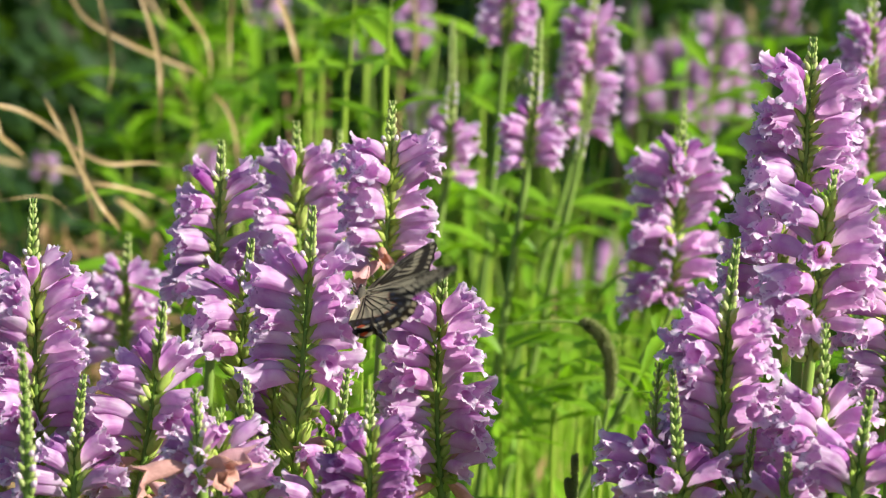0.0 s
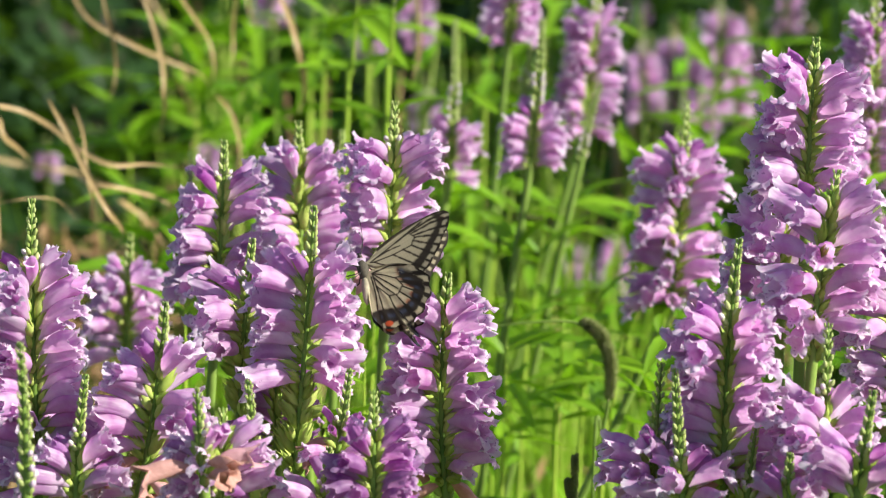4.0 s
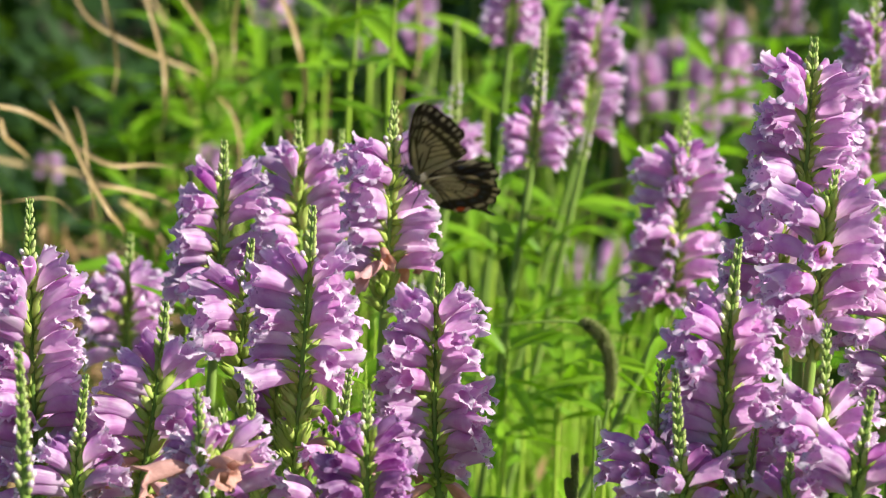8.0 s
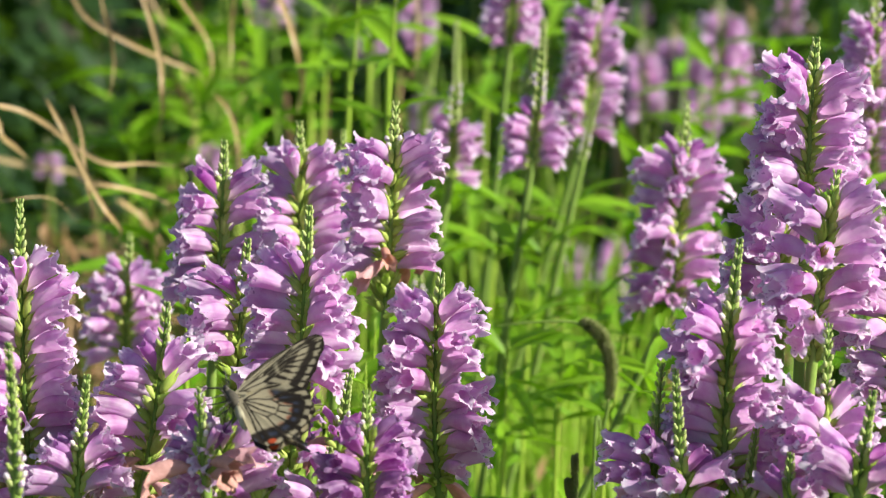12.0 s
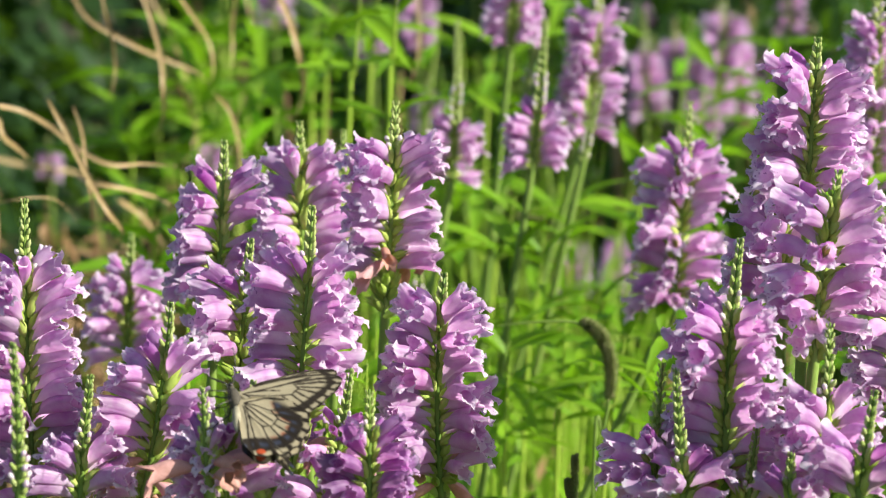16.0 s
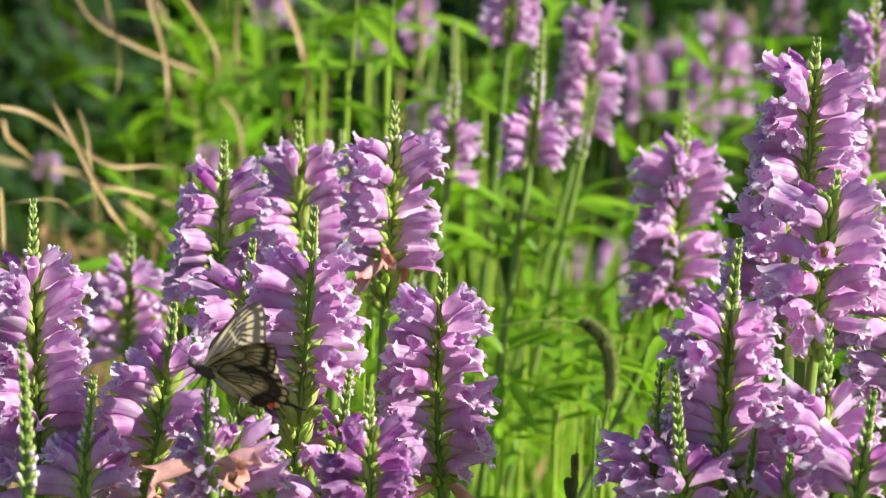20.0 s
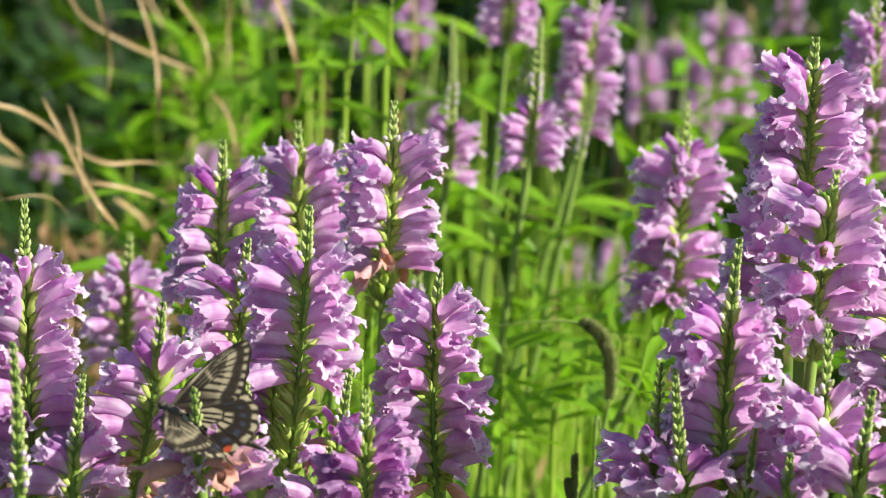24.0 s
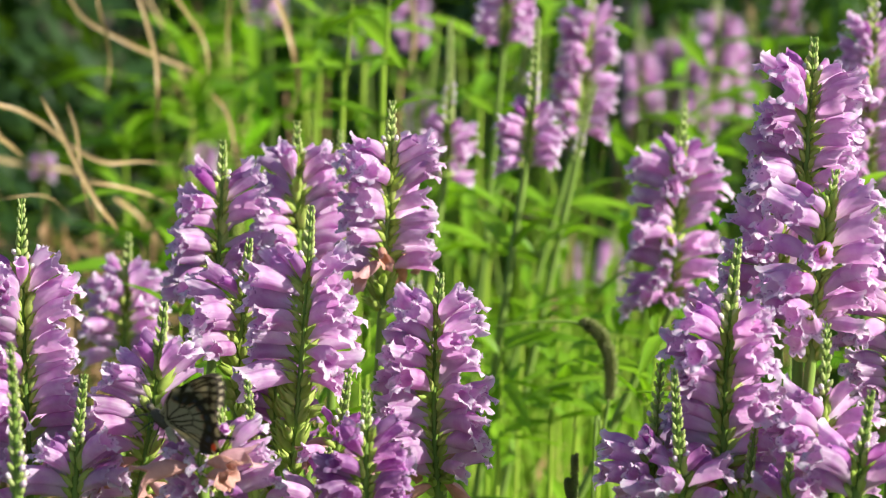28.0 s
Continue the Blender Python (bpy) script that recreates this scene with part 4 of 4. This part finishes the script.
def pigment(hind, u, v, upper):
    """Black and cream pattern at u (forwards), v (outwards) on one face of a wing, in millimetres."""
    veins, cell = (HIND_VEINS, HIND_CELL) if hind else (FORE_VEINS, FORE_CELL)
    rim = HIND[2:6] + [(-25, 29.3), (-29, 25), (-31.5, 19.5), (-33, 14), (-32.5, 10)] if hind else FORE[4:11]
    d = reach(u, v, rim)
    vein = np.minimum.reduce([reach(u, v, w) for w in veins])
    ring = reach(u, v, cell + cell[:1])
    inside = within(u, v, cell)
    wave = 0.25 * np.sin(u * 1.3 + 2 * np.sin(v * .9))
    sooty = 0.10 * np.sin(u * 2.1 + v * 1.3) * np.sin(v * 2.9 - u)
    if not hind:
        wide = 0.28 + 0.007 * np.hypot(u, v) if not upper else 0.46 + 0 * u
        cream = step(vein + wave * .5, wide, 0.5) * step(ring, 0.34 if not upper else 0.6, 0.45)
        hindward = np.clip((14 - u) / 24, 0, 1)          # the dark band widens towards the hind edge
        lo, hi = 3.3 + wave, (6.4 if not upper else 7.0) + 2.4 * hindward + wave
        band = step(d, lo, .8) * (1 - step(d, hi, 1.2))
        cream *= 1 - band * .96
        cream = np.where(d < lo, cream * (step(vein, .7 if not upper else 1.2, .6)), cream)
        cream *= step(d, 1.0 + 2 * wave if not upper else 1.5, .6)
        along = u * 0.47 + v * 0.88                       # way out along the cell
        across = u * 0.88 - v * 0.47
        bars = (np.exp(-((along - 20.5 - .4 * across) / 1.0) ** 2) + np.exp(-((along - 25.6 - .4 * across) / 1.4) ** 2)) * step(across, -1.5 + 3.2, 2.0)
        if upper:
            streak = 0.5 + 0.5 * np.cos(across * 3.4)
            base = np.where(inside, step(streak, .72, .3) * .35 * step(along, 8, 5) + .8 * np.exp(-((along - 24.4 - .4 * across) / .9) ** 2), cream)
            behind = (across < -2) & (d > 11)
            cream = np.where(inside, base, np.where(behind & ~inside, cream * step(vein, 1.0, .6) * .9, cream))
            cream *= 0.16 + 0.84 * step(along, 15, 6)
        else:
            streak = np.exp(-(np.sin(across * 1.7) / .16) ** 2) * .35 * (along < 17)
            cream = np.where(inside, cream * (1 - np.clip(bars * 1.1, 0, 1)) * (1 - streak), cream)
        front = reach(u, v, FORE[:5])
        cream *= 0.06 + 0.94 * step(front, .9 if not upper else 1.4, .5)
        cream = np.clip(cream * (1 + sooty) - .02, 0, 1)
        tone = CREAM[None, :] * (np.ones_like(u) * (1 if not upper else .92))[:, None]
        return BLACK + (tone - BLACK) * cream[:, None]
    cream = step(vein + wave * .3, .40 if not upper else .75, .4) * step(ring, .36 if not upper else .6, .4)
    anal = np.clip((-u - 14) / 16, 0, 1) * np.clip((24 - v) / 10, 0, 1)
    lo, hi = 3.8 + wave, (10.2 if not upper else 12.4) + 3.8 * anal + wave
    band = step(d, lo, .7) * (1 - step(d, hi, 1.4)) * step(-u, 4 - 0.6 * d, 4)
    cream *= 1 - band * .98
    cream = np.where(d < lo, cream * step(vein, 1.25, .6), cream)
    cream *= step(d, 1.1 + wave, .5)
    cream = np.clip(cream * (1 + sooty) - .02, 0, 1)
    tail = step(-u, 31.5, 1) * step(v, 21, 1)
    cream *= 1 - tail
    col = BLACK + (CREAM - BLACK) * cream[:, None]
    blue = band * step(vein, 1.3, .8) * np.exp(-((d - 7.8) / 1.3) ** 2) * .55
    col += (BLUE - col) * blue[:, None]
    rust = (1 - step(vein, .9, .5) < .5) * np.exp(-((d - hi - .3) / .8) ** 2) * (.6 if not upper else .0) * np.exp(-((v - 22) / 7) ** 2)
    col += (RED * .8 - col) * rust[:, None]
    eye_spot = 1 - step(np.hypot((u + 29.4) / 1.5, (v - 11.4) / 2.1), 1, .3)
    return col + (RED - col) * eye_spot[:, None]


def wing_mesh(name, outline, hind, side):
    """A thin wing of two scaled faces; side 1 is the left wing, -1 the right."""
    ang = [math.atan2(v, u) for u, v in outline]
    rad = [math.hypot(u, v) * 0.001 for u, v in outline]
    na, ns = (190 if hind else 124), 64
    verts, faces, cols = [], [], []
    for face in (0, 1):
        o = len(verts)
        for i in range(na + 1):
            af = i / na
            # the front edge of a forewing spans few degrees, so crowd the rays there
            w = ang[0] + (ang[-1] - ang[0]) * (af if hind else af ** 1.6)
            R = float(np.interp(w, ang, rad))
            scallop = (0.02 if not hind else 0.035) * (0.5 - 0.5 * math.cos(2 * math.pi * af * (8 if not hind else 7)))
            fold = 0.0002 * math.sin(af * 50)
            for j in range(ns + 1):
                s = j / ns
                r = R * s * (1 - scallop * s)
                z = (-0.0010 * min(1.0, 4 * s) if hind else 0.0) + 0.0012 * math.sin(math.pi * s) + (0.00012 if face == 0 else -0.00012) * (1 - s) + fold * s
                verts.append((r * math.cos(w), side * r * math.sin(w), z))
        here = np.array(verts[o:]) * 1000
        cols.append(pigment(hind, here[:, 0], here[:, 1] * side, face == 0))
        for i in range(na):
            for j in range(ns):
                q = (o + i * (ns + 1) + j, o + (i + 1) * (ns + 1) + j, o + (i + 1) * (ns + 1) + j + 1, o + i * (ns + 1) + j + 1)
                faces.append(q if (face == 0) != (side == 1) else q[::-1])
    me = mesh_of(name, verts, faces, [WING])
    layer = me.color_attributes.new("pigment", "FLOAT_COLOR", "POINT")
    flat = np.ones((len(verts), 4), dtype=np.float32)
    flat[:, :3] = np.clip(np.concatenate(cols), 0, 1)
    layer.data.foreach_set("color", flat.ravel())
    return me


butterfly = tagged(new("butterfly"), "black and cream swallowtail butterfly fluttering at the lilac flowers", "butterfly")
butterfly.scale = (0.84, 0.84, 0.84)
WINGS = {}


def lathe(profile, squash=1.0, sides=14):
    """A round body along x from (x, radius, z) rows in millimetres."""
    return tube([(x * .001, 0, z * .001) for x, _, z in profile], [r * .001 for _, r, _ in profile], sides)


part("thorax", mesh_of("thorax", *lathe([(-5, .8, 0), (-4, 2.2, 0), (-1, 3.0, .2), (2, 3.1, .3), (5, 2.4, .2), (6.5, 1.0, 0)]), [FUR]), butterfly)
part("abdomen", mesh_of("abdomen", *lathe([(-4, 1.2, 0), (-6, 2.0, -.2), (-10, 2.3, -.8), (-14, 2.0, -1.6), (-17, 1.4, -2.2), (-19, .4, -2.6)]), [BELLY]), butterfly,
     None, "cream abdomen with a dark back")
head = part("head", mesh_of("head", *lathe([(5.8, .8, 0), (6.8, 1.6, 0), (8.2, 1.8, -.1), (9.6, 1.2, -.3), (10.2, .3, -.4)]), [FUR]), butterfly)
for s in (1, -1):
    part("eye", mesh_of("eye", *lathe([(7.0, .2, 0), (7.3, .9, 0), (8.2, 1.2, 0), (9.1, .9, 0), (9.5, .2, 0)], 1, 10), [CHITIN]), head, pose(0, s * .0013, 0))
    ant = smooth_line([(.0088, s * .0008, .0008), (.0150, s * .0035, .0035), (.0225, s * .0065, .0045), (.0250, s * .0075, .0042)], 5)
    part("antenna", mesh_of("antenna", *tube([Vector(p) for p in ant], [.00017] * (len(ant) - 4) + [.0002, .00035, .0005, .0003], 6), [CHITIN]), head)
    for k, (fx, ox) in enumerate(((.0035, .006), (.001, .001), (-.0015, -.005))):
        leg = [(fx, s * .0018, -.0018), (fx + ox * .5, s * .0055, -.0030), (fx + ox, s * .0065, -.0085), (fx + ox * 1.5, s * .007, -.0120)]
        part("leg", mesh_of("leg", *tube([Vector(p) for p in leg], [.0004, .00035, .00025, .00015], 6), [CHITIN]), butterfly)
    WINGS["fore", s] = part("forewing", wing_mesh("forewing", FORE, False, s), butterfly, pose(.003, s * .0015, .0015))
    WINGS["hind", s] = part("hindwing", wing_mesh("hindwing", HIND, True, s), butterfly, pose(-.002, s * .0015, .0012))
tongue = smooth_line([(.0098, 0, -.0006), (.0120, 0, -.0045), (.0150, 0, -.0080)], 4)
part("proboscis", mesh_of("proboscis", *tube([Vector(p) for p in tongue], [.00022] * len(tongue), 6), [CHITIN]), head)


# ---------------------------------------------------------------- what moves
def motions():
    """The sway of the stems in the breeze and the butterfly's way, all in seconds."""
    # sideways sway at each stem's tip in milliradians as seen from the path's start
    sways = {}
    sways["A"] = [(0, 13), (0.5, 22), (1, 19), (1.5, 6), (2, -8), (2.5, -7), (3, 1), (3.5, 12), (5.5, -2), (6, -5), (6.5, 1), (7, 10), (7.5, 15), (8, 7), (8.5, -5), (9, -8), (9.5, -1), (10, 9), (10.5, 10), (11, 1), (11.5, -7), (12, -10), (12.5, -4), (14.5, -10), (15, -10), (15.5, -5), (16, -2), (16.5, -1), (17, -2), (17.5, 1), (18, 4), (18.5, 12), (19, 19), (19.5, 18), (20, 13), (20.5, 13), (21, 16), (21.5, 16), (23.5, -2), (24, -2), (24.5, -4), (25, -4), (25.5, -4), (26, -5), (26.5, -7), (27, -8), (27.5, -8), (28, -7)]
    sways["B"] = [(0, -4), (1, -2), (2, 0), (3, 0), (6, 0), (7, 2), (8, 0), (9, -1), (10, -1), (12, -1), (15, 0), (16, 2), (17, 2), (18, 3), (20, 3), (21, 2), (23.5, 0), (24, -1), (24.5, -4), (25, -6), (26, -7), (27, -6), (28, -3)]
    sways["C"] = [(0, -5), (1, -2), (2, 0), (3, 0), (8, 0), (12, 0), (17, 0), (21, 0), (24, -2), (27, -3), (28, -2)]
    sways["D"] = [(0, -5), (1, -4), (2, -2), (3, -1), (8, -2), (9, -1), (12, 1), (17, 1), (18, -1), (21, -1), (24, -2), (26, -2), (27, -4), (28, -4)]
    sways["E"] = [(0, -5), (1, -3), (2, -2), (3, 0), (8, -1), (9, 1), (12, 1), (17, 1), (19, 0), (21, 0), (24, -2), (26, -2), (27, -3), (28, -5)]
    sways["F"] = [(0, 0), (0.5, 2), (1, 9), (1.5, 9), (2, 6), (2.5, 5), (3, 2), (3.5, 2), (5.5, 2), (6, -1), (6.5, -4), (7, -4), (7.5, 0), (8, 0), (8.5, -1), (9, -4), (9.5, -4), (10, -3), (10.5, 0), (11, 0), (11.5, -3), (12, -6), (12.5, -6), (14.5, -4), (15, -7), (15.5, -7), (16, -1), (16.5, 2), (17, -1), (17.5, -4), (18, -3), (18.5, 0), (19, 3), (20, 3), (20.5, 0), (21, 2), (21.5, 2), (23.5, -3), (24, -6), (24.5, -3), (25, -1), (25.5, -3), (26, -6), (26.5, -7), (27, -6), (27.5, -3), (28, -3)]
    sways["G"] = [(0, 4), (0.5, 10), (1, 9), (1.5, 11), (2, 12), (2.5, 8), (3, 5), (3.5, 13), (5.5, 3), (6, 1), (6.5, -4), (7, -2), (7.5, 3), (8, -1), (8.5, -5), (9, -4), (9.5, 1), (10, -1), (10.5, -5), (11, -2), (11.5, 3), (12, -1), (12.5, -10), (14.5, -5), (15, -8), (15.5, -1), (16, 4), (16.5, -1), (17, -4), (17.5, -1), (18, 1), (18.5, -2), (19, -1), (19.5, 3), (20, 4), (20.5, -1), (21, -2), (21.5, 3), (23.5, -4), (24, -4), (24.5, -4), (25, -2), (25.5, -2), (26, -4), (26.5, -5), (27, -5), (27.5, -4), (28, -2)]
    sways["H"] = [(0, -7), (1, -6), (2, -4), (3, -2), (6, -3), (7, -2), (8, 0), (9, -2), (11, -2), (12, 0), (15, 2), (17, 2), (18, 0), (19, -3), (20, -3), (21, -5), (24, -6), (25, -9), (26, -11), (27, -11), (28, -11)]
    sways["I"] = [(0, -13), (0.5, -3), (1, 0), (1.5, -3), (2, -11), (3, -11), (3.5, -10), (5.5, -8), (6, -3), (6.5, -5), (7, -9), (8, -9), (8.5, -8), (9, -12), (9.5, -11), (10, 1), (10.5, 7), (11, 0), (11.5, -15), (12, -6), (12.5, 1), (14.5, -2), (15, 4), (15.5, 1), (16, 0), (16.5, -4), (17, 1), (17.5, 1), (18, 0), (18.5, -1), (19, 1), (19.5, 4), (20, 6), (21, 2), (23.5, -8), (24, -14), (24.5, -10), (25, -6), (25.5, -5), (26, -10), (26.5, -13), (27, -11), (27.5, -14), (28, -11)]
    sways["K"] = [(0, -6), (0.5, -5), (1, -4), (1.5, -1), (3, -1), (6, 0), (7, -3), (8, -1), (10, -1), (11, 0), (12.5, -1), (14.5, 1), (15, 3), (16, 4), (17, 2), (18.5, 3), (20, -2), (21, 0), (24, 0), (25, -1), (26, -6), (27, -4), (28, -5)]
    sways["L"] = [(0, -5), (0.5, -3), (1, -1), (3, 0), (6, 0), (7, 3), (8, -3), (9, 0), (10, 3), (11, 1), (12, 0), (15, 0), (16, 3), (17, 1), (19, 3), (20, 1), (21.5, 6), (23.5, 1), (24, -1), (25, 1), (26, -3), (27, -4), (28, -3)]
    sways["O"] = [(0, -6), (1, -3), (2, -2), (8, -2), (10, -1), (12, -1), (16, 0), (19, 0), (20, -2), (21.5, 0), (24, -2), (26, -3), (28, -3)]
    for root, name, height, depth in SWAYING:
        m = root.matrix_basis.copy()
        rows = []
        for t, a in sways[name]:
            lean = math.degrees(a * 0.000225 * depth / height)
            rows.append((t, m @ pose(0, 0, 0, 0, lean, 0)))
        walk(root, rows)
    g = dry_grass.matrix_basis.copy()
    walk(dry_grass, [(t, g @ pose(0, 0, 0, 0, a, 0)) for t, a in (
        (0.0, -0.10), (1.5, 0.05), (3.0, 0.1), (5.5, -0.1), (7.0, 0.0), (8.5, 0.1), (10.0, 0.15), (11.0, -0.1), (12.5, 0.0), (14.5, 0.1),
        (16.0, 0.0), (17.5, 0.1), (19.0, 0.2), (21.5, 0.1), (23.5, -0.1), (25.0, -0.25), (26.5, -0.1), (28.0, -0.2))])
    # time, place, turn (degrees), lift of the left and right wings, sweep of the two forewings and of the hindwings
    flight = [
        (0.00, -0.0345, 1.0302, 0.9980, 71.9, -20.4, 84.8, 91, 89, 24, -25, 14),
        (1.00, -0.0358, 1.0302, 0.9988, 74.8, -22.4, 83.6, 91, 89, 20, -24, 14),
        (2.00, -0.0348, 1.0695, 0.9982, 90.5, -19.5, 89.6, 91, 89, -1, -22, 22),
        (3.00, -0.0375, 1.0704, 0.9976, 84.4, -25.3, 82.1, 91, 89, 4, -23, 11),
        (4.50, -0.0322, 1.0467, 1.0085, 46.8, -64.1, 150.7, 71, 74, 12, 24, 14),
        (6.00, -0.0299, 1.0231, 1.0194, -44.8, -44.7, -113.3, 60, 60, 14, 37, 9),
        (6.40, -0.0260, 0.9734, 1.0437, -67.7, -38.2, -86.9, 86, 90, -21, -21, 11),
        (6.55, -0.0242, 0.9849, 1.0552, -106.4, -63.2, -56.3, 54, 57, -16, -16, -19),
        (6.70, -0.0222, 0.9964, 1.0666, 178.6, -59.6, 11.1, 22, 24, -10, -10, -50),
        (7.00, -0.0013, 1.0018, 1.0867, -8.2, -67.7, -143.4, 45, 39, 15, 21, 11),
        (7.10, 0.0013, 1.0177, 1.0807, 85.6, -59.0, 87.4, 49, 45, 7, 7, -14),
        (7.20, 0.0086, 1.0171, 1.0771, 31.4, -29.1, 105.7, 82, 74, 30, 30, 8),
        (7.30, 0.0054, 1.0163, 1.0723, -2.4, -12.6, 143.3, 41, 44, 33, 33, 5),
        (7.40, 0.0021, 1.0154, 1.0675, -21.2, 17.6, 167.6, 0, 14, 36, 36, 2),
        (7.60, 0.0130, 1.0163, 1.0727, 10.7, -26.4, 131.3, 77, 76, 25, 25, 11),
        (7.70, 0.0051, 1.0112, 1.0705, -28.1, -37.3, -177.9, 81, 82, 3, 3, 16),
        (7.80, -0.0028, 1.0062, 1.0684, -61.7, -19.1, -131.9, 84, 89, -18, -18, 22),
        (8.00, -0.0097, 0.9620, 1.0585, -55.3, -28.9, -133.9, 80, 89, -24, -24, 25),
        (8.20, -0.0182, 0.9826, 1.0425, -54.2, -27.6, -138.9, 81, 89, -22, -22, 18),
        (8.35, -0.0167, 0.9617, 1.0306, -16.4, -43.8, 175.0, 82, 83, 0, 0, 13),
        (8.50, -0.0153, 0.9407, 1.0186, 24.3, -31.2, 126.2, 82, 77, 21, 21, 7),
        (8.80, -0.0618, 0.9098, 1.0044, 15.0, -17.1, 119.6, 82, 77, 30, 30, 10),
        (9.00, -0.0804, 0.9585, 0.9848, 178.1, -103.7, 0.6, 1, 32, -1, 10, 1),
        (10.00, -0.0747, 0.9550, 0.9715, 103.5, -35.1, 104.6, 88, 88, 1, -8, 17),
        (11.00, -0.0780, 0.9496, 0.9747, 25.1, -48.3, 129.9, 83, 78, 16, 16, 6),
        (12.00, -0.0809, 0.9456, 0.9737, 61.1, -29.1, 122.6, 92, 91, 16, 17, 15),
        (15.00, -0.0796, 0.9452, 0.9726, 58.2, -41.7, 116.7, 84, 79, 24, 23, 10),
        (16.00, -0.0807, 0.9467, 0.9737, 84.0, -37.1, 109.4, 90, 89, 25, 16, 14),
        (17.00, -0.0764, 0.9429, 0.9746, -96.2, -142.8, -75.8, 88, 82, 18, 17, 17),
        (18.00, -0.0748, 0.9523, 0.9756, 97.0, -30.1, 99.1, 94, 93, 8, 12, 17),
        (19.00, -0.0893, 0.9501, 0.9911, 27.3, -20.7, 137.2, 51, 61, 49, 24, 21),
        (20.00, -0.0915, 0.9489, 0.9845, -6.7, -34.8, -166.4, 43, 42, 37, 41, 12),
        (21.00, -0.0948, 0.9477, 0.9755, -1.9, -8.9, 148.5, -1, 43, 61, 42, 23),
        (24.00, -0.1042, 0.9496, 0.9677, -39.3, -22.3, 147.0, 50, -5, 67, 27, 24),
        (25.00, -0.1038, 0.9478, 0.9681, 7.7, -25.0, 135.6, 88, 88, 61, 58, 19),
        (26.00, -0.1045, 0.9471, 0.9679, -14.3, -24.4, 148.0, 23, 21, 60, 31, 24),
        (27.00, -0.1100, 0.9510, 0.9644, 8.5, -45.7, 157.3, 62, 24, 34, 21, -12),
        (28.00, -0.1096, 0.9509, 0.9647, 13.4, -45.5, 156.0, 55, 24, 37, 21, -13),
    ]
    walk(butterfly, [(r[0], pose(*r[1:7])) for r in flight])
    # between those times the wings go on beating
    beats = []
    for p, q in zip(flight, flight[1:]):
        beats.append((p[0], *p[7:12]))
        n = round((q[0] - p[0]) / 0.125)
        for k in range(1, n):
            u = k / n
            mid = [a * (1 - u) + b * u for a, b in zip(p[7:12], q[7:12])]
            beat = (-24 if mid[0] > 50 else 24) if k % 2 else 0
            beats.append((p[0] + (q[0] - p[0]) * u, mid[0] + beat, mid[1] + beat, mid[2] + beat * 0.3, mid[3] + beat * 0.3, mid[4]))
    beats.append((flight[-1][0], *flight[-1][7:12]))
    for (which, side), wing in WINGS.items():
        rows = []
        o = wing.matrix_basis.translation.copy()
        for t, left, right, fore_left, fore_right, hind in beats:
            lift = left if side == 1 else right
            sweep = (fore_left if side == 1 else fore_right) if which == "fore" else hind
            rows.append((t, Matrix.Translation(o) @ pose(0, 0, 0, side * lift, 0, 0) @ pose(0, 0, 0, 0, 0, side * sweep)))
        walk(wing, rows)


motions()
